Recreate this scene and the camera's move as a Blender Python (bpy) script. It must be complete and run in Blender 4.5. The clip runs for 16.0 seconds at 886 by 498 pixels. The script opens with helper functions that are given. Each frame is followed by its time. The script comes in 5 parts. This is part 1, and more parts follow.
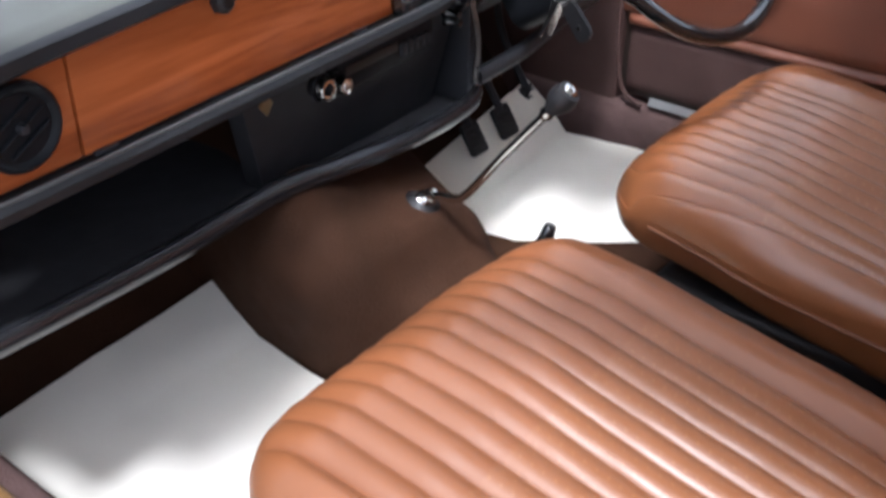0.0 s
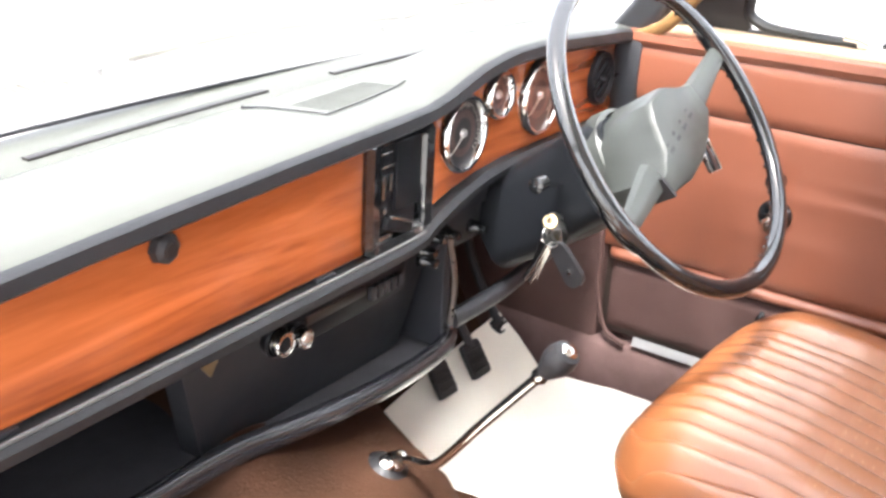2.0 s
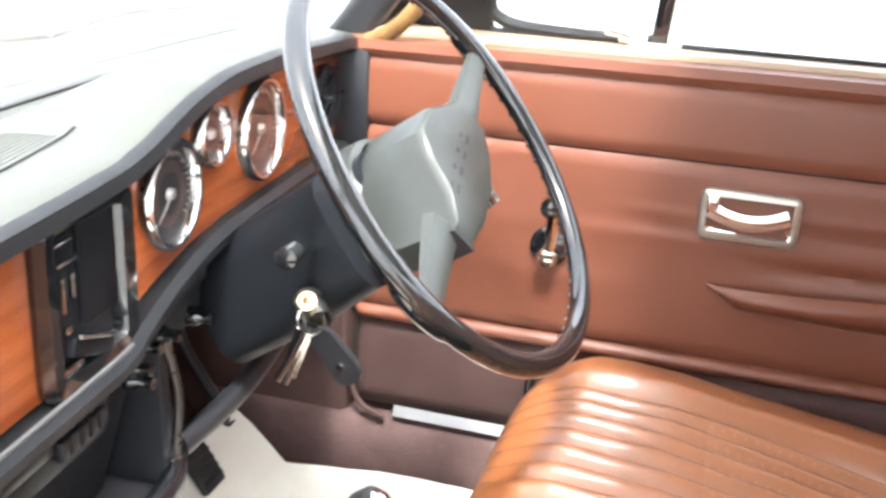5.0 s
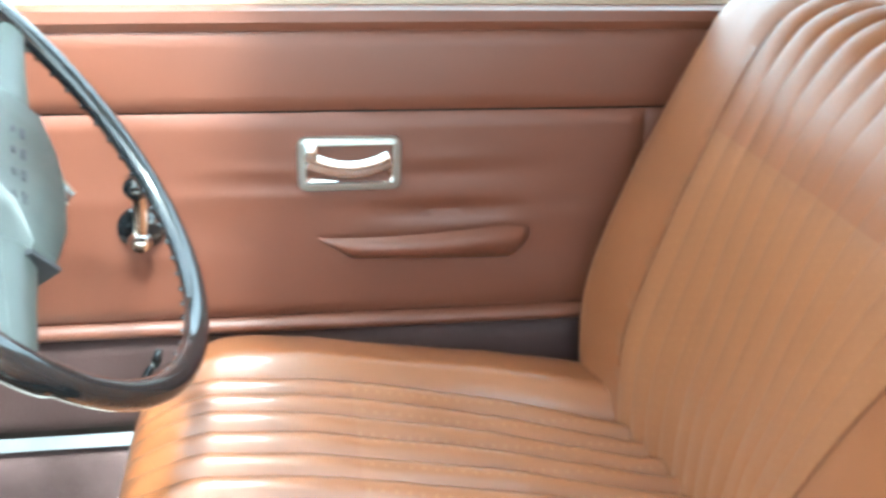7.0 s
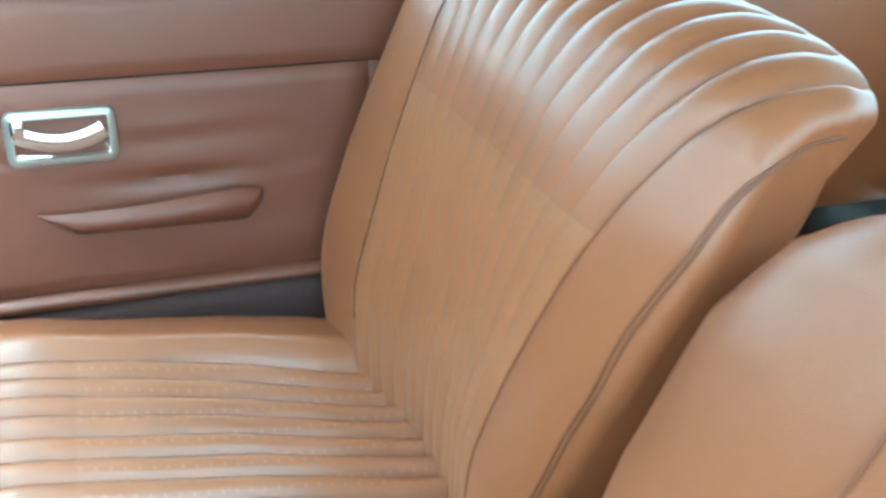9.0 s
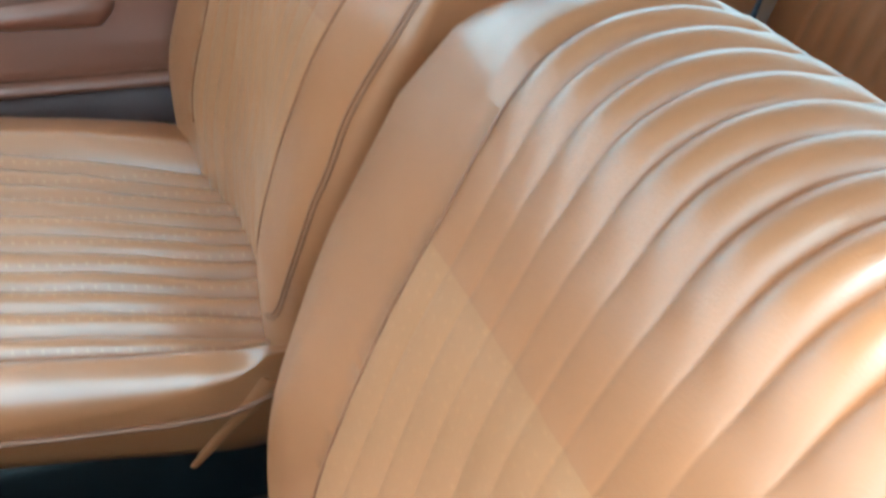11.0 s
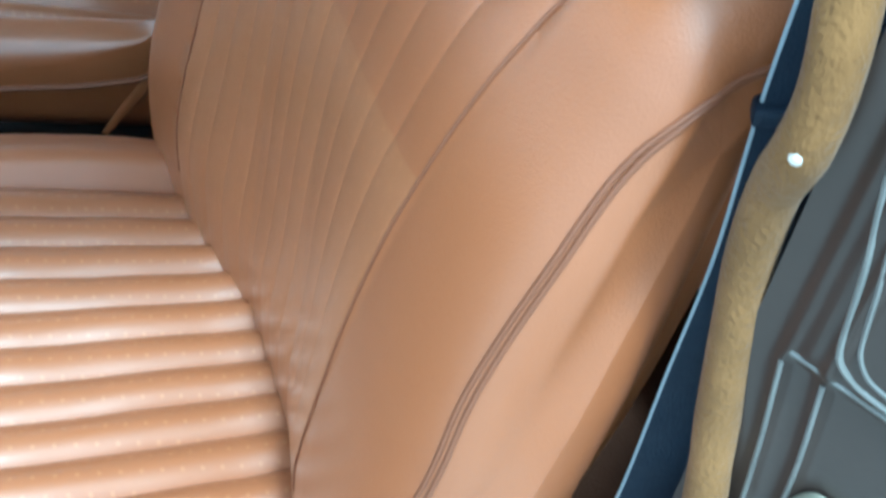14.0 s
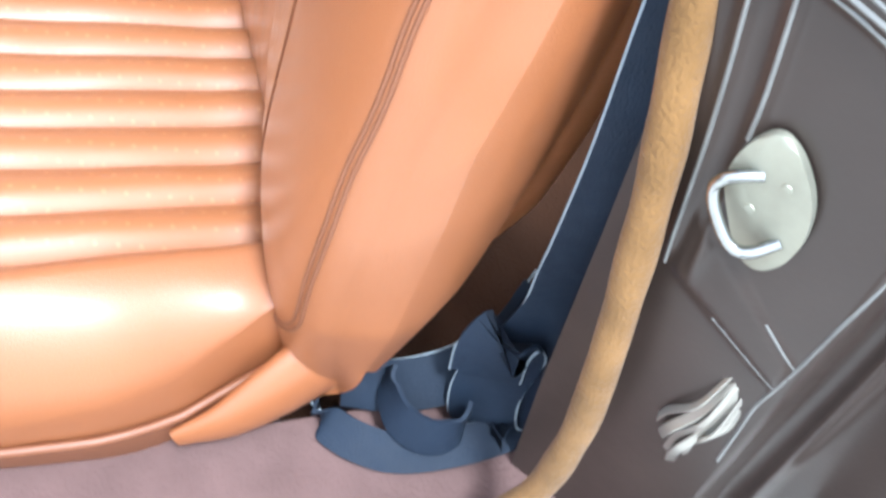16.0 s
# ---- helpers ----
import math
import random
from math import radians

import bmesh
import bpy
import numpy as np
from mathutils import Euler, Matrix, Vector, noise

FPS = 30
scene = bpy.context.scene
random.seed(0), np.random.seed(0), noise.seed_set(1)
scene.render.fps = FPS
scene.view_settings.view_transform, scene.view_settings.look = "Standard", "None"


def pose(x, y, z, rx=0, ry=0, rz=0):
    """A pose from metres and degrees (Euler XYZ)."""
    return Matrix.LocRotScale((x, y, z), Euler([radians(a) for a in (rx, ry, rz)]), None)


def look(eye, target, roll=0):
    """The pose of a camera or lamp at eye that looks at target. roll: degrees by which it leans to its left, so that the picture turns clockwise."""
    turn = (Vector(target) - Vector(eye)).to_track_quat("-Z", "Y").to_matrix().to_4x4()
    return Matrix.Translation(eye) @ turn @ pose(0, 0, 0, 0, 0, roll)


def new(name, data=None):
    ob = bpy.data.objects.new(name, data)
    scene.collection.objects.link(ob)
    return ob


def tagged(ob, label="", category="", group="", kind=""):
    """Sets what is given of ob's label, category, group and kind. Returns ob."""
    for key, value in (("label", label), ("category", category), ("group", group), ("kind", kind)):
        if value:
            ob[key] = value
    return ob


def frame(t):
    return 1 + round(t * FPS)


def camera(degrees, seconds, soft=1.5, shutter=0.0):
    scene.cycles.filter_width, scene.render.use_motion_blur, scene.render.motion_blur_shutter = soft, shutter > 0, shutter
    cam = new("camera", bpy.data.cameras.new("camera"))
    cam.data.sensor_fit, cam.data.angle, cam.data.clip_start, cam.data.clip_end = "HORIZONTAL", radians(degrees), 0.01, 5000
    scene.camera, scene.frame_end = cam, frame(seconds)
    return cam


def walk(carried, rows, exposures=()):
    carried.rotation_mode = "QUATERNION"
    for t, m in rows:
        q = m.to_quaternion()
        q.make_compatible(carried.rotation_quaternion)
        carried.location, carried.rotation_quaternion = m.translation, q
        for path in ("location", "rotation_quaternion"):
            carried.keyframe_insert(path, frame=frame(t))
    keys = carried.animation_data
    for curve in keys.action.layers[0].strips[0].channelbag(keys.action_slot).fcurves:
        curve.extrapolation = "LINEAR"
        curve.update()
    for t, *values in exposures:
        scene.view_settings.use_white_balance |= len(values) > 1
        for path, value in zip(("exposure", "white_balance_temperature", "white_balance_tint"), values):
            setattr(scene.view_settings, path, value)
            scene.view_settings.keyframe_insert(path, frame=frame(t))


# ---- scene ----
import functools
# ---- camera ----
cam = camera(47.1, 16.0, soft=2.8, shutter=0.5)
PATH = [
    (0, (-0.981, 0.002, 0.95), (0.349, 1.04, -0.125), 0.7),
    (0.5, (-0.943, 0.04, 0.953), (0.426, 1.121, -0.025), 1.2),
    (1, (-0.911, 0.083, 0.949), (0.51, 1.177, 0.064), 2.0),
    (1.5, (-0.884, 0.129, 0.941), (0.6, 1.208, 0.145), 2.9),
    (2, (-0.842, 0.155, 0.93), (0.685, 1.221, 0.2), 3.3),
    (2.5, (-0.802, 0.177, 0.915), (0.77, 1.195, 0.213), 3.6),
    (3, (-0.761, 0.201, 0.908), (0.855, 1.157, 0.218), 3.9),
    (3.2, (-0.749, 0.212, 0.902), (0.889, 1.139, 0.226), 3.8),
    (5.3, (-0.541, 0.415, 0.867), (1.294, 0.8, 0.17), 3.1),
    (5.5, (-0.519, 0.431, 0.864), (1.326, 0.728, 0.153), 3.1),
    (6, (-0.476, 0.449, 0.856), (1.38, 0.531, 0.116), 2.6),
    (6.5, (-0.449, 0.436, 0.868), (1.388, 0.326, 0.086), 2.1),
    (7, (-0.462, 0.427, 0.879), (1.352, 0.114, 0.096), 1.8),
    (7.5, (-0.481, 0.388, 0.878), (1.306, -0.071, 0.105), 0.8),
    (8, (-0.479, 0.337, 0.881), (1.279, -0.187, 0.085), -0.2),
    (8.2, (-0.478, 0.331, 0.881), (1.268, -0.22, 0.078), -0.2),
    (10.3, (-0.589, 0.179, 0.882), (1.056, -0.386, -0.105), 2.0),
    (10.5, (-0.607, 0.167, 0.88), (1.015, -0.399, -0.144), 2.2),
    (11, (-0.658, 0.159, 0.89), (0.901, -0.429, -0.216), 3.3),
    (11.5, (-0.709, 0.15, 0.888), (0.799, -0.459, -0.275), 4.0),
    (12, (-0.756, 0.147, 0.891), (0.717, -0.487, -0.304), 4.7),
    (12.5, (-0.788, 0.134, 0.889), (0.665, -0.504, -0.328), 4.7),
    (13, (-0.809, 0.112, 0.874), (0.639, -0.495, -0.365), 3.9),
    (13.5, (-0.829, 0.102, 0.857), (0.579, -0.478, -0.44), 5.1),
    (14, (-0.848, 0.093, 0.833), (0.509, -0.44, -0.537), 5.8),
    (14.5, (-0.859, 0.087, 0.814), (0.432, -0.414, -0.63), 5.5),
    (15, (-0.874, 0.081, 0.795), (0.364, -0.393, -0.703), 6.3),
    (15.5, (-0.887, 0.075, 0.777), (0.301, -0.382, -0.767), 7.8),
    (16, (-0.899, 0.065, 0.761), (0.226, -0.352, -0.839), 9.5),
]
EXPOSURES = [(0.0, 0.38, 5700, 13), (1.0, 1.20, 6350, 18), (2.0, 1.90, 6300, 12), (3.2, 1.95, 6350, 10), (5.5, 1.84, 6150, 7), (6.0, 1.90, 6150, 5), (6.5, 1.96, 6000, 3), (7.0, 2.18, 5150, -12), (7.5, 2.40, 4550, -25), (8.2, 2.36, 4350, -26),
             (10.4, 2.04, 4550, -27), (11.0, 2.06, 4300, -28), (11.5, 2.04, 4100, -28), (12.0, 1.94, 3950, -28), (12.5, 1.72, 3850, -28), (13.5, 1.08, 4150, -22), (14.5, 0.88, 4700, -11), (15.0, 0.82, 5000, -3), (15.5, 1.06, 5300, 2), (16.0, 1.40, 5350, 5)]
walk(cam, [(t, look(eye, target, roll)) for t, eye, target, roll in PATH], EXPOSURES)

# ---- light ----
SUN_FROM = Vector((-0.45, -0.11, 1.0)).normalized()
world = bpy.data.worlds.new("world")
scene.world = world
world.use_nodes = True
wn = world.node_tree
sky = wn.nodes.new("ShaderNodeTexSky")
sky.sky_type = "NISHITA"
sky.sun_disc = False
sky.sun_elevation = math.asin(SUN_FROM.z)
sky.sun_rotation = math.atan2(SUN_FROM.x, SUN_FROM.y)
sky.air_density, sky.dust_density, sky.ozone_density = 1.0, 6.0, 0.4
bg = wn.nodes["Background"]
bg.inputs["Strength"].default_value = 0.15
haze = wn.nodes.new("ShaderNodeMix")
haze.data_type = "RGBA"
haze.inputs["Factor"].default_value = 0.6
haze.inputs["B"].default_value = (10.5, 10.6, 10.8, 1)
wn.links.new(sky.outputs["Color"], haze.inputs["A"])
wn.links.new(haze.outputs["Result"], bg.inputs["Color"])
sun_data = bpy.data.lights.new("sun", "SUN")
sun_data.energy, sun_data.angle, sun_data.color = 2.7, radians(9), (1.0, 0.97, 0.92)
sun = new("sun", sun_data)
sun.matrix_world = look(SUN_FROM * 6, (0, 0, 0))


# ---- materials ----
def material(name, color, rough=0.5, metal=0.0, spec=0.5, grain=0.0, grain_scale=400.0, vary=0.12, vary_scale=9.0,
             coat=0.0, coat_rough=0.1, sheen=0.0):
    """Base colour with two scales of unevenness, and a fine relief."""
    m = bpy.data.materials.new(name)
    m.use_nodes = True
    t = m.node_tree
    b = t.nodes["Principled BSDF"]
    b.inputs["Roughness"].default_value = rough
    b.inputs["Metallic"].default_value = metal
    b.inputs["Specular IOR Level"].default_value = spec
    b.inputs["Coat Weight"].default_value = coat
    b.inputs["Coat Roughness"].default_value = coat_rough
    b.inputs["Sheen Weight"].default_value = sheen
    tc = t.nodes.new("ShaderNodeTexCoord")
    n1 = t.nodes.new("ShaderNodeTexNoise")
    n1.inputs["Scale"].default_value = vary_scale
    n1.inputs["Detail"].default_value = 5
    t.links.new(tc.outputs["Object"], n1.inputs["Vector"])
    hi, lo = [min(1, c * (1 + vary)) for c in color], [c * (1 - vary) for c in color]
    mix = t.nodes.new("ShaderNodeMix")
    mix.data_type = "RGBA"
    mix.inputs["A"].default_value, mix.inputs["B"].default_value = (*lo, 1), (*hi, 1)
    t.links.new(n1.outputs["Fac"], mix.inputs["Factor"])
    t.links.new(mix.outputs["Result"], b.inputs["Base Color"])
    rr = t.nodes.new("ShaderNodeMapRange")
    rr.inputs["To Min"].default_value, rr.inputs["To Max"].default_value = max(0.02, rough * 0.8), min(1, rough * 1.2)
    n2 = t.nodes.new("ShaderNodeTexNoise")
    n2.inputs["Scale"].default_value = vary_scale * 3.7
    n2.inputs["Detail"].default_value = 4
    t.links.new(tc.outputs["Object"], n2.inputs["Vector"])
    t.links.new(n2.outputs["Fac"], rr.inputs["Value"])
    t.links.new(rr.outputs["Result"], b.inputs["Roughness"])
    if grain:
        n3 = t.nodes.new("ShaderNodeTexNoise")
        n3.inputs["Scale"].default_value = grain_scale
        n3.inputs["Detail"].default_value = 3
        t.links.new(tc.outputs["Object"], n3.inputs["Vector"])
        bump = t.nodes.new("ShaderNodeBump")
        bump.inputs["Strength"].default_value = grain
        bump.inputs["Distance"].default_value = 0.002
        t.links.new(n3.outputs["Fac"], bump.inputs["Height"])
        t.links.new(bump.outputs["Normal"], b.inputs["Normal"])
    return m


def perforated_vinyl(name, color, rough, flat_axis, coat=0.36, coat_rough=0.26):
    """Grained vinyl; the object's lower, lighter panel has rows of pin holes. flat_axis: the axis across the panel's
    face.
    """
    m = material(name, color, rough, spec=0.55, grain=0.10, grain_scale=900, vary=0.14, vary_scale=6, coat=coat, coat_rough=coat_rough)
    t, b = m.node_tree, m.node_tree.nodes["Principled BSDF"]
    tc = t.nodes.new("ShaderNodeTexCoord")
    sep = t.nodes.new("ShaderNodeSeparateXYZ")
    t.links.new(tc.outputs["Object"], sep.inputs["Vector"])

    def op(kind, a, b_=None):
        n = t.nodes.new("ShaderNodeMath")
        n.operation = kind
        for i, v in enumerate((a, b_)):
            if v is None:
                continue
            if isinstance(v, (int, float)):
                n.inputs[i].default_value = v
            else:
                t.links.new(v, n.inputs[i])
        return n.outputs[0]

    pitch = 0.0125
    along = sep.outputs["Z"] if flat_axis == "Y" else sep.outputs["Y"]
    u, v = op("MULTIPLY", sep.outputs["X"], 1 / pitch), op("MULTIPLY", along, 1 / pitch)
    v2 = op("ADD", v, op("MULTIPLY", op("MODULO", op("FLOOR", op("ADD", u, 200)), 2), 0.5))
    fu, fv = op("SUBTRACT", op("FRACT", op("ADD", u, 200)), 0.5), op("SUBTRACT", op("FRACT", op("ADD", v2, 200)), 0.5)
    d = op("SQRT", op("ADD", op("MULTIPLY", fu, fu), op("MULTIPLY", fv, fv)))
    dot = op("LESS_THAN", d, 0.12)
    panel = t.nodes.new("ShaderNodeAttribute")
    panel.attribute_name = "pleated"
    area = op("MULTIPLY", op("LESS_THAN", along, 0.572 if flat_axis == "Y" else 0.36), op("GREATER_THAN", panel.outputs["Fac"], 0.98))
    holes = op("MULTIPLY", dot, area)
    bump = [n for n in t.nodes if n.type == "BUMP"][0]
    grain = bump.inputs["Height"].links[0].from_socket
    t.links.new(op("SUBTRACT", grain, op("MULTIPLY", holes, 2.5)), bump.inputs["Height"])
    bump.inputs["Strength"].default_value = 0.18
    base = b.inputs["Base Color"].links[0].from_socket
    mix = t.nodes.new("ShaderNodeMix")
    mix.data_type = "RGBA"
    mix.inputs["B"].default_value = (color[0] * 1.36, color[1] * 1.58, color[2] * 1.75, 1)
    t.links.new(op("MULTIPLY", holes, 0.65), mix.inputs["Factor"])
    # Lighter base colour inside the pierced panel.
    paler = t.nodes.new("ShaderNodeMix")
    paler.data_type = "RGBA"
    paler.inputs["B"].default_value = (color[0] * 1.18, color[1] * 1.34, color[2] * 1.5, 1)
    t.links.new(op("MULTIPLY", area, 0.8 if flat_axis == "Y" else 0.35), paler.inputs["Factor"])
    t.links.new(base, paler.inputs["A"])
    t.links.new(paler.outputs["Result"], mix.inputs["A"])
    t.links.new(mix.outputs["Result"], b.inputs["Base Color"])
    return m


def wood_veneer(name):
    m = material(name, (0.40, 0.105, 0.028), 0.22, spec=0.5, coat=0.5, coat_rough=0.12)
    t, b = m.node_tree, m.node_tree.nodes["Principled BSDF"]
    tc = t.nodes.new("ShaderNodeTexCoord")
    mp = t.nodes.new("ShaderNodeMapping")
    mp.inputs["Rotation"].default_value = (0, radians(-9), 0)
    mp.inputs["Scale"].default_value = (1.3, 9.0, 15.0)
    n = t.nodes.new("ShaderNodeTexNoise")
    n.inputs["Scale"].default_value, n.inputs["Detail"].default_value, n.inputs["Distortion"].default_value = 2.2, 8, 0.7
    fine = t.nodes.new("ShaderNodeTexNoise")
    fine.inputs["Scale"].default_value, fine.inputs["Detail"].default_value = 14, 6
    ramp = t.nodes.new("ShaderNodeValToRGB")
    ramp.color_ramp.elements[0].position, ramp.color_ramp.elements[0].color = 0.28, (0.14, 0.029, 0.009, 1)
    ramp.color_ramp.elements[1].position, ramp.color_ramp.elements[1].color = 0.72, (0.45, 0.125, 0.036, 1)
    e = ramp.color_ramp.elements.new(0.5)
    e.color = (0.31, 0.078, 0.021, 1)
    t.links.new(tc.outputs["Object"], mp.inputs["Vector"])
    t.links.new(mp.outputs["Vector"], n.inputs["Vector"])
    t.links.new(mp.outputs["Vector"], fine.inputs["Vector"])
    mx = t.nodes.new("ShaderNodeMix")
    mx.inputs["Factor"].default_value = 0.16
    t.links.new(n.outputs["Fac"], mx.inputs["A"])
    t.links.new(fine.outputs["Fac"], mx.inputs["B"])
    t.links.new(mx.outputs["Result"], ramp.inputs["Fac"])
    t.links.new(ramp.outputs["Color"], b.inputs["Base Color"])
    return m


def glass_material(name, rough=0.0, tint=(1, 1, 1)):
    m = bpy.data.materials.new(name)
    m.use_nodes = True
    b = m.node_tree.nodes["Principled BSDF"]
    b.inputs["Base Color"].default_value = (*tint, 1)
    b.inputs["Transmission Weight"].default_value = 1.0
    b.inputs["Roughness"].default_value = rough
    b.inputs["IOR"].default_value = 1.45
    return m


TAN = (0.285, 0.102, 0.036)
M_SEAT = material("tan_vinyl", TAN, 0.42, spec=0.55, grain=0.10, grain_scale=900, vary=0.14, vary_scale=6, coat=0.42, coat_rough=0.26)
M_SEAT_BACK = perforated_vinyl("tan_pleated_vinyl_upright", TAN, 0.42, "Y")
M_SEAT_CUSHION = perforated_vinyl("tan_pleated_vinyl_flat", TAN, 0.46, "Z")
M_SEAT_POLISHED = perforated_vinyl("tan_pleated_vinyl_polished", TAN, 0.40, "Z", 1.0, 0.22)
M_PIPING = material("tan_piping", (0.185, 0.070, 0.031), 0.45, vary=0.1)
M_DOOR = material("russet_vinyl", (0.164, 0.056, 0.031), 0.40, spec=0.5, grain=0.12, grain_scale=700, vary=0.12, vary_scale=5)
M_WOOD = wood_veneer("wood_veneer")
# Black raised to imitate veiling glare over the shelf.
M_SHELF = material("lifted_black_board", (0.045, 0.045, 0.050), 0.75, spec=0.3, grain=0.3, grain_scale=300, vary=0.3, vary_scale=12)
M_LIP = material("shiny_black_vinyl", (0.018, 0.019, 0.022), 0.18, spec=0.6, grain=0.12, grain_scale=400, coat=0.5, coat_rough=0.12)
M_BLACK = material("black_plastic", (0.021, 0.022, 0.026), 0.42, spec=0.42, grain=0.06, grain_scale=600)
M_BLACK_VINYL = material("black_padded_vinyl", (0.016, 0.017, 0.020), 0.30, spec=0.6, grain=0.2, grain_scale=500)
M_DASHTOP = material("grey_dash_vinyl", (0.066, 0.070, 0.061), 0.38, spec=0.45, grain=0.15, grain_scale=500)
M_GLOSS_BLACK = material("gloss_black", (0.008, 0.009, 0.010), 0.10, spec=0.7, coat=1.0, coat_rough=0.03)
M_CHROME = material("chrome", (0.82, 0.82, 0.80), 0.08, metal=1.0, vary=0.03)
M_SATIN = material("satin_metal", (0.62, 0.62, 0.60), 0.28, metal=1.0, vary=0.06)
M_CARPET = material("brown_carpet", (0.044, 0.020, 0.011), 0.85, spec=0.15, grain=0.9, grain_scale=260, vary=0.6, vary_scale=9)
M_CARPET_DARK = material("dark_brown_trim", (0.080, 0.045, 0.040), 0.7, spec=0.25, grain=0.35, grain_scale=300, vary=0.2)
M_MAT = material("white_paper", (0.85, 0.82, 0.74), 0.7, spec=0.3, grain=0.08, grain_scale=60, vary=0.09, vary_scale=9)
M_SILL = material("dusty_brown_carpet", (0.130, 0.082, 0.076), 0.9, spec=0.15, grain=0.6, grain_scale=300, vary=0.3, vary_scale=30)
M_HUB = material("grey_plastic", (0.035, 0.039, 0.036), 0.42, spec=0.5, grain=0.06, grain_scale=500)
M_PAINT = material("brown_body_paint", (0.037, 0.026, 0.021), 0.38, spec=0.35, coat=0.18, coat_rough=0.16, grain=0.05, grain_scale=300, vary=0.3, vary_scale=16)
# Light grey that stands in for gloss highlights on the pillar's edges.
M_PAINT_GLINT = material("pressing_glint", (0.15, 0.15, 0.14), 0.30, spec=0.6, coat=0.5, coat_rough=0.12, vary=0.5, vary_scale=50)
M_GREY = material("grey_rubber", (0.30, 0.29, 0.26), 0.6)
M_SEAL = material("tan_fabric_seal", (0.190, 0.102, 0.036), 0.95, spec=0.10, grain=0.8, grain_scale=420, vary=0.55, vary_scale=38, sheen=0.1)
M_STRAP = material("navy_webbing", (0.011, 0.019, 0.035), 0.65, spec=0.3, grain=0.4, grain_scale=800, vary=0.2, vary_scale=30)
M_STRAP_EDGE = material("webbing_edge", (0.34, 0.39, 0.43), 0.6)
M_ZINC = material("zinc_plate", (0.36, 0.355, 0.285), 0.5, metal=0.75, grain=0.2, grain_scale=200, vary=0.25, vary_scale=40)
M_DIAL = material("dial_black", (0.012, 0.010, 0.010), 0.35)
M_DIALRING = material("dial_brown", (0.10, 0.055, 0.045), 0.4)
M_NEEDLE = material("dial_white", (0.7, 0.68, 0.62), 0.5)
M_GLASS = glass_material("clear_glass")
M_HEADLINE = material("pale_headlining", (0.62, 0.60, 0.54), 0.8, grain=0.1, grain_scale=300)
M_GROUND = material("pale_concrete", (0.46, 0.45, 0.42), 0.9, spec=0.2, grain=0.4, grain_scale=60, vary=0.25, vary_scale=0.7)
# Bonnet colour has the white sky reflection painted in.
M_COWL = material("sky_reflection_paint", (0.74, 0.71, 0.65), 0.3, coat=0.6, coat_rough=0.08, vary=0.05)
M_LEATHER = material("black_leather", (0.015, 0.015, 0.017), 0.5, grain=0.3, grain_scale=500)
M_FOIL = material("dull_bright_metal", (0.42, 0.43, 0.42), 0.25, metal=1.0, vary=0.15, vary_scale=60)
M_TREAD = material("bright_tread", (0.52, 0.52, 0.52), 0.35, metal=0.7, vary=0.05)
M_SHROUD = material("black_shroud", (0.009, 0.010, 0.012), 0.36, spec=0.12, grain=0.08, grain_scale=500)
M_ROLL = material("black_roll_vinyl", (0.010, 0.011, 0.013), 0.46, spec=0.4, grain=0.2, grain_scale=500)
M_BEZEL = material("pale_bezel", (0.44, 0.42, 0.37), 0.32, metal=0.7, vary=0.05)
M_STRIP = material("dull_strip", (0.11, 0.11, 0.11), 0.34, metal=0.2, vary=0.06)
# Tan vinyl made paler to carry the highlight along the ledge.
M_LEDGE = material("sheen_tan_ledge", (0.46, 0.34, 0.23), 0.30, coat=0.4, coat_rough=0.15, vary=0.1)
M_BRASS = material("brass", (0.42, 0.34, 0.20), 0.38, metal=1.0, vary=0.2, vary_scale=90)


# ---- builders ----
def smooth01(a, b, x):
    t = min(1, max(0, (x - a) / (b - a)))
    return t * t * (3 - 2 * t)


def interp(x, xs, ys):
    return float(np.interp(x, xs, ys))


def thing(name, base, label, category, group="", kind=""):
    ob = new(name)
    ob.empty_display_size = 0.05
    ob.location = base
    return tagged(ob, label, category, group, kind)


def mesh_of(name, bm, mat, angle=38):
    me = bpy.data.meshes.new(name)
    bmesh.ops.recalc_face_normals(bm, faces=bm.faces)
    bm.to_mesh(me)
    bm.free()
    me.materials.append(mat)
    me.shade_smooth()
    me.set_sharp_from_angle(angle=radians(angle))
    return me


def part(name, bm, mat, parent=None, label="", angle=38):
    ob = new(name, mesh_of(name, bm, mat, angle))
    if parent is not None:
        ob.parent = parent
        if parent.data is None:
            ob.matrix_parent_inverse = Matrix.Translation(-Vector(parent.location))
    return tagged(ob, label)


def whole(name, bm, mat, label, category, group="", kind="", angle=38):
    return tagged(part(name, bm, mat, None, "", angle), label, category, group, kind)


def rbox(lo, hi, r=0.004, seg=2, m=None, bm=None):
    """A box with rounded edges."""
    out = bm or bmesh.new()
    size, mid = [b - a for a, b in zip(lo, hi)], [(a + b) / 2 for a, b in zip(lo, hi)]
    made = bmesh.ops.create_cube(out, size=1, matrix=Matrix.LocRotScale(mid, None, size))["verts"]
    if r > 0:
        edges = list({e for v in made for e in v.link_edges})
        made = list({v for f in bmesh.ops.bevel(out, geom=edges, offset=min(r, min(size) * 0.49), segments=seg, profile=0.5, affect="EDGES")["faces"]
                     for v in f.verts} | {v for v in made if v.is_valid})
    if m is not None:
        bmesh.ops.transform(out, matrix=m, verts=made)
    return out


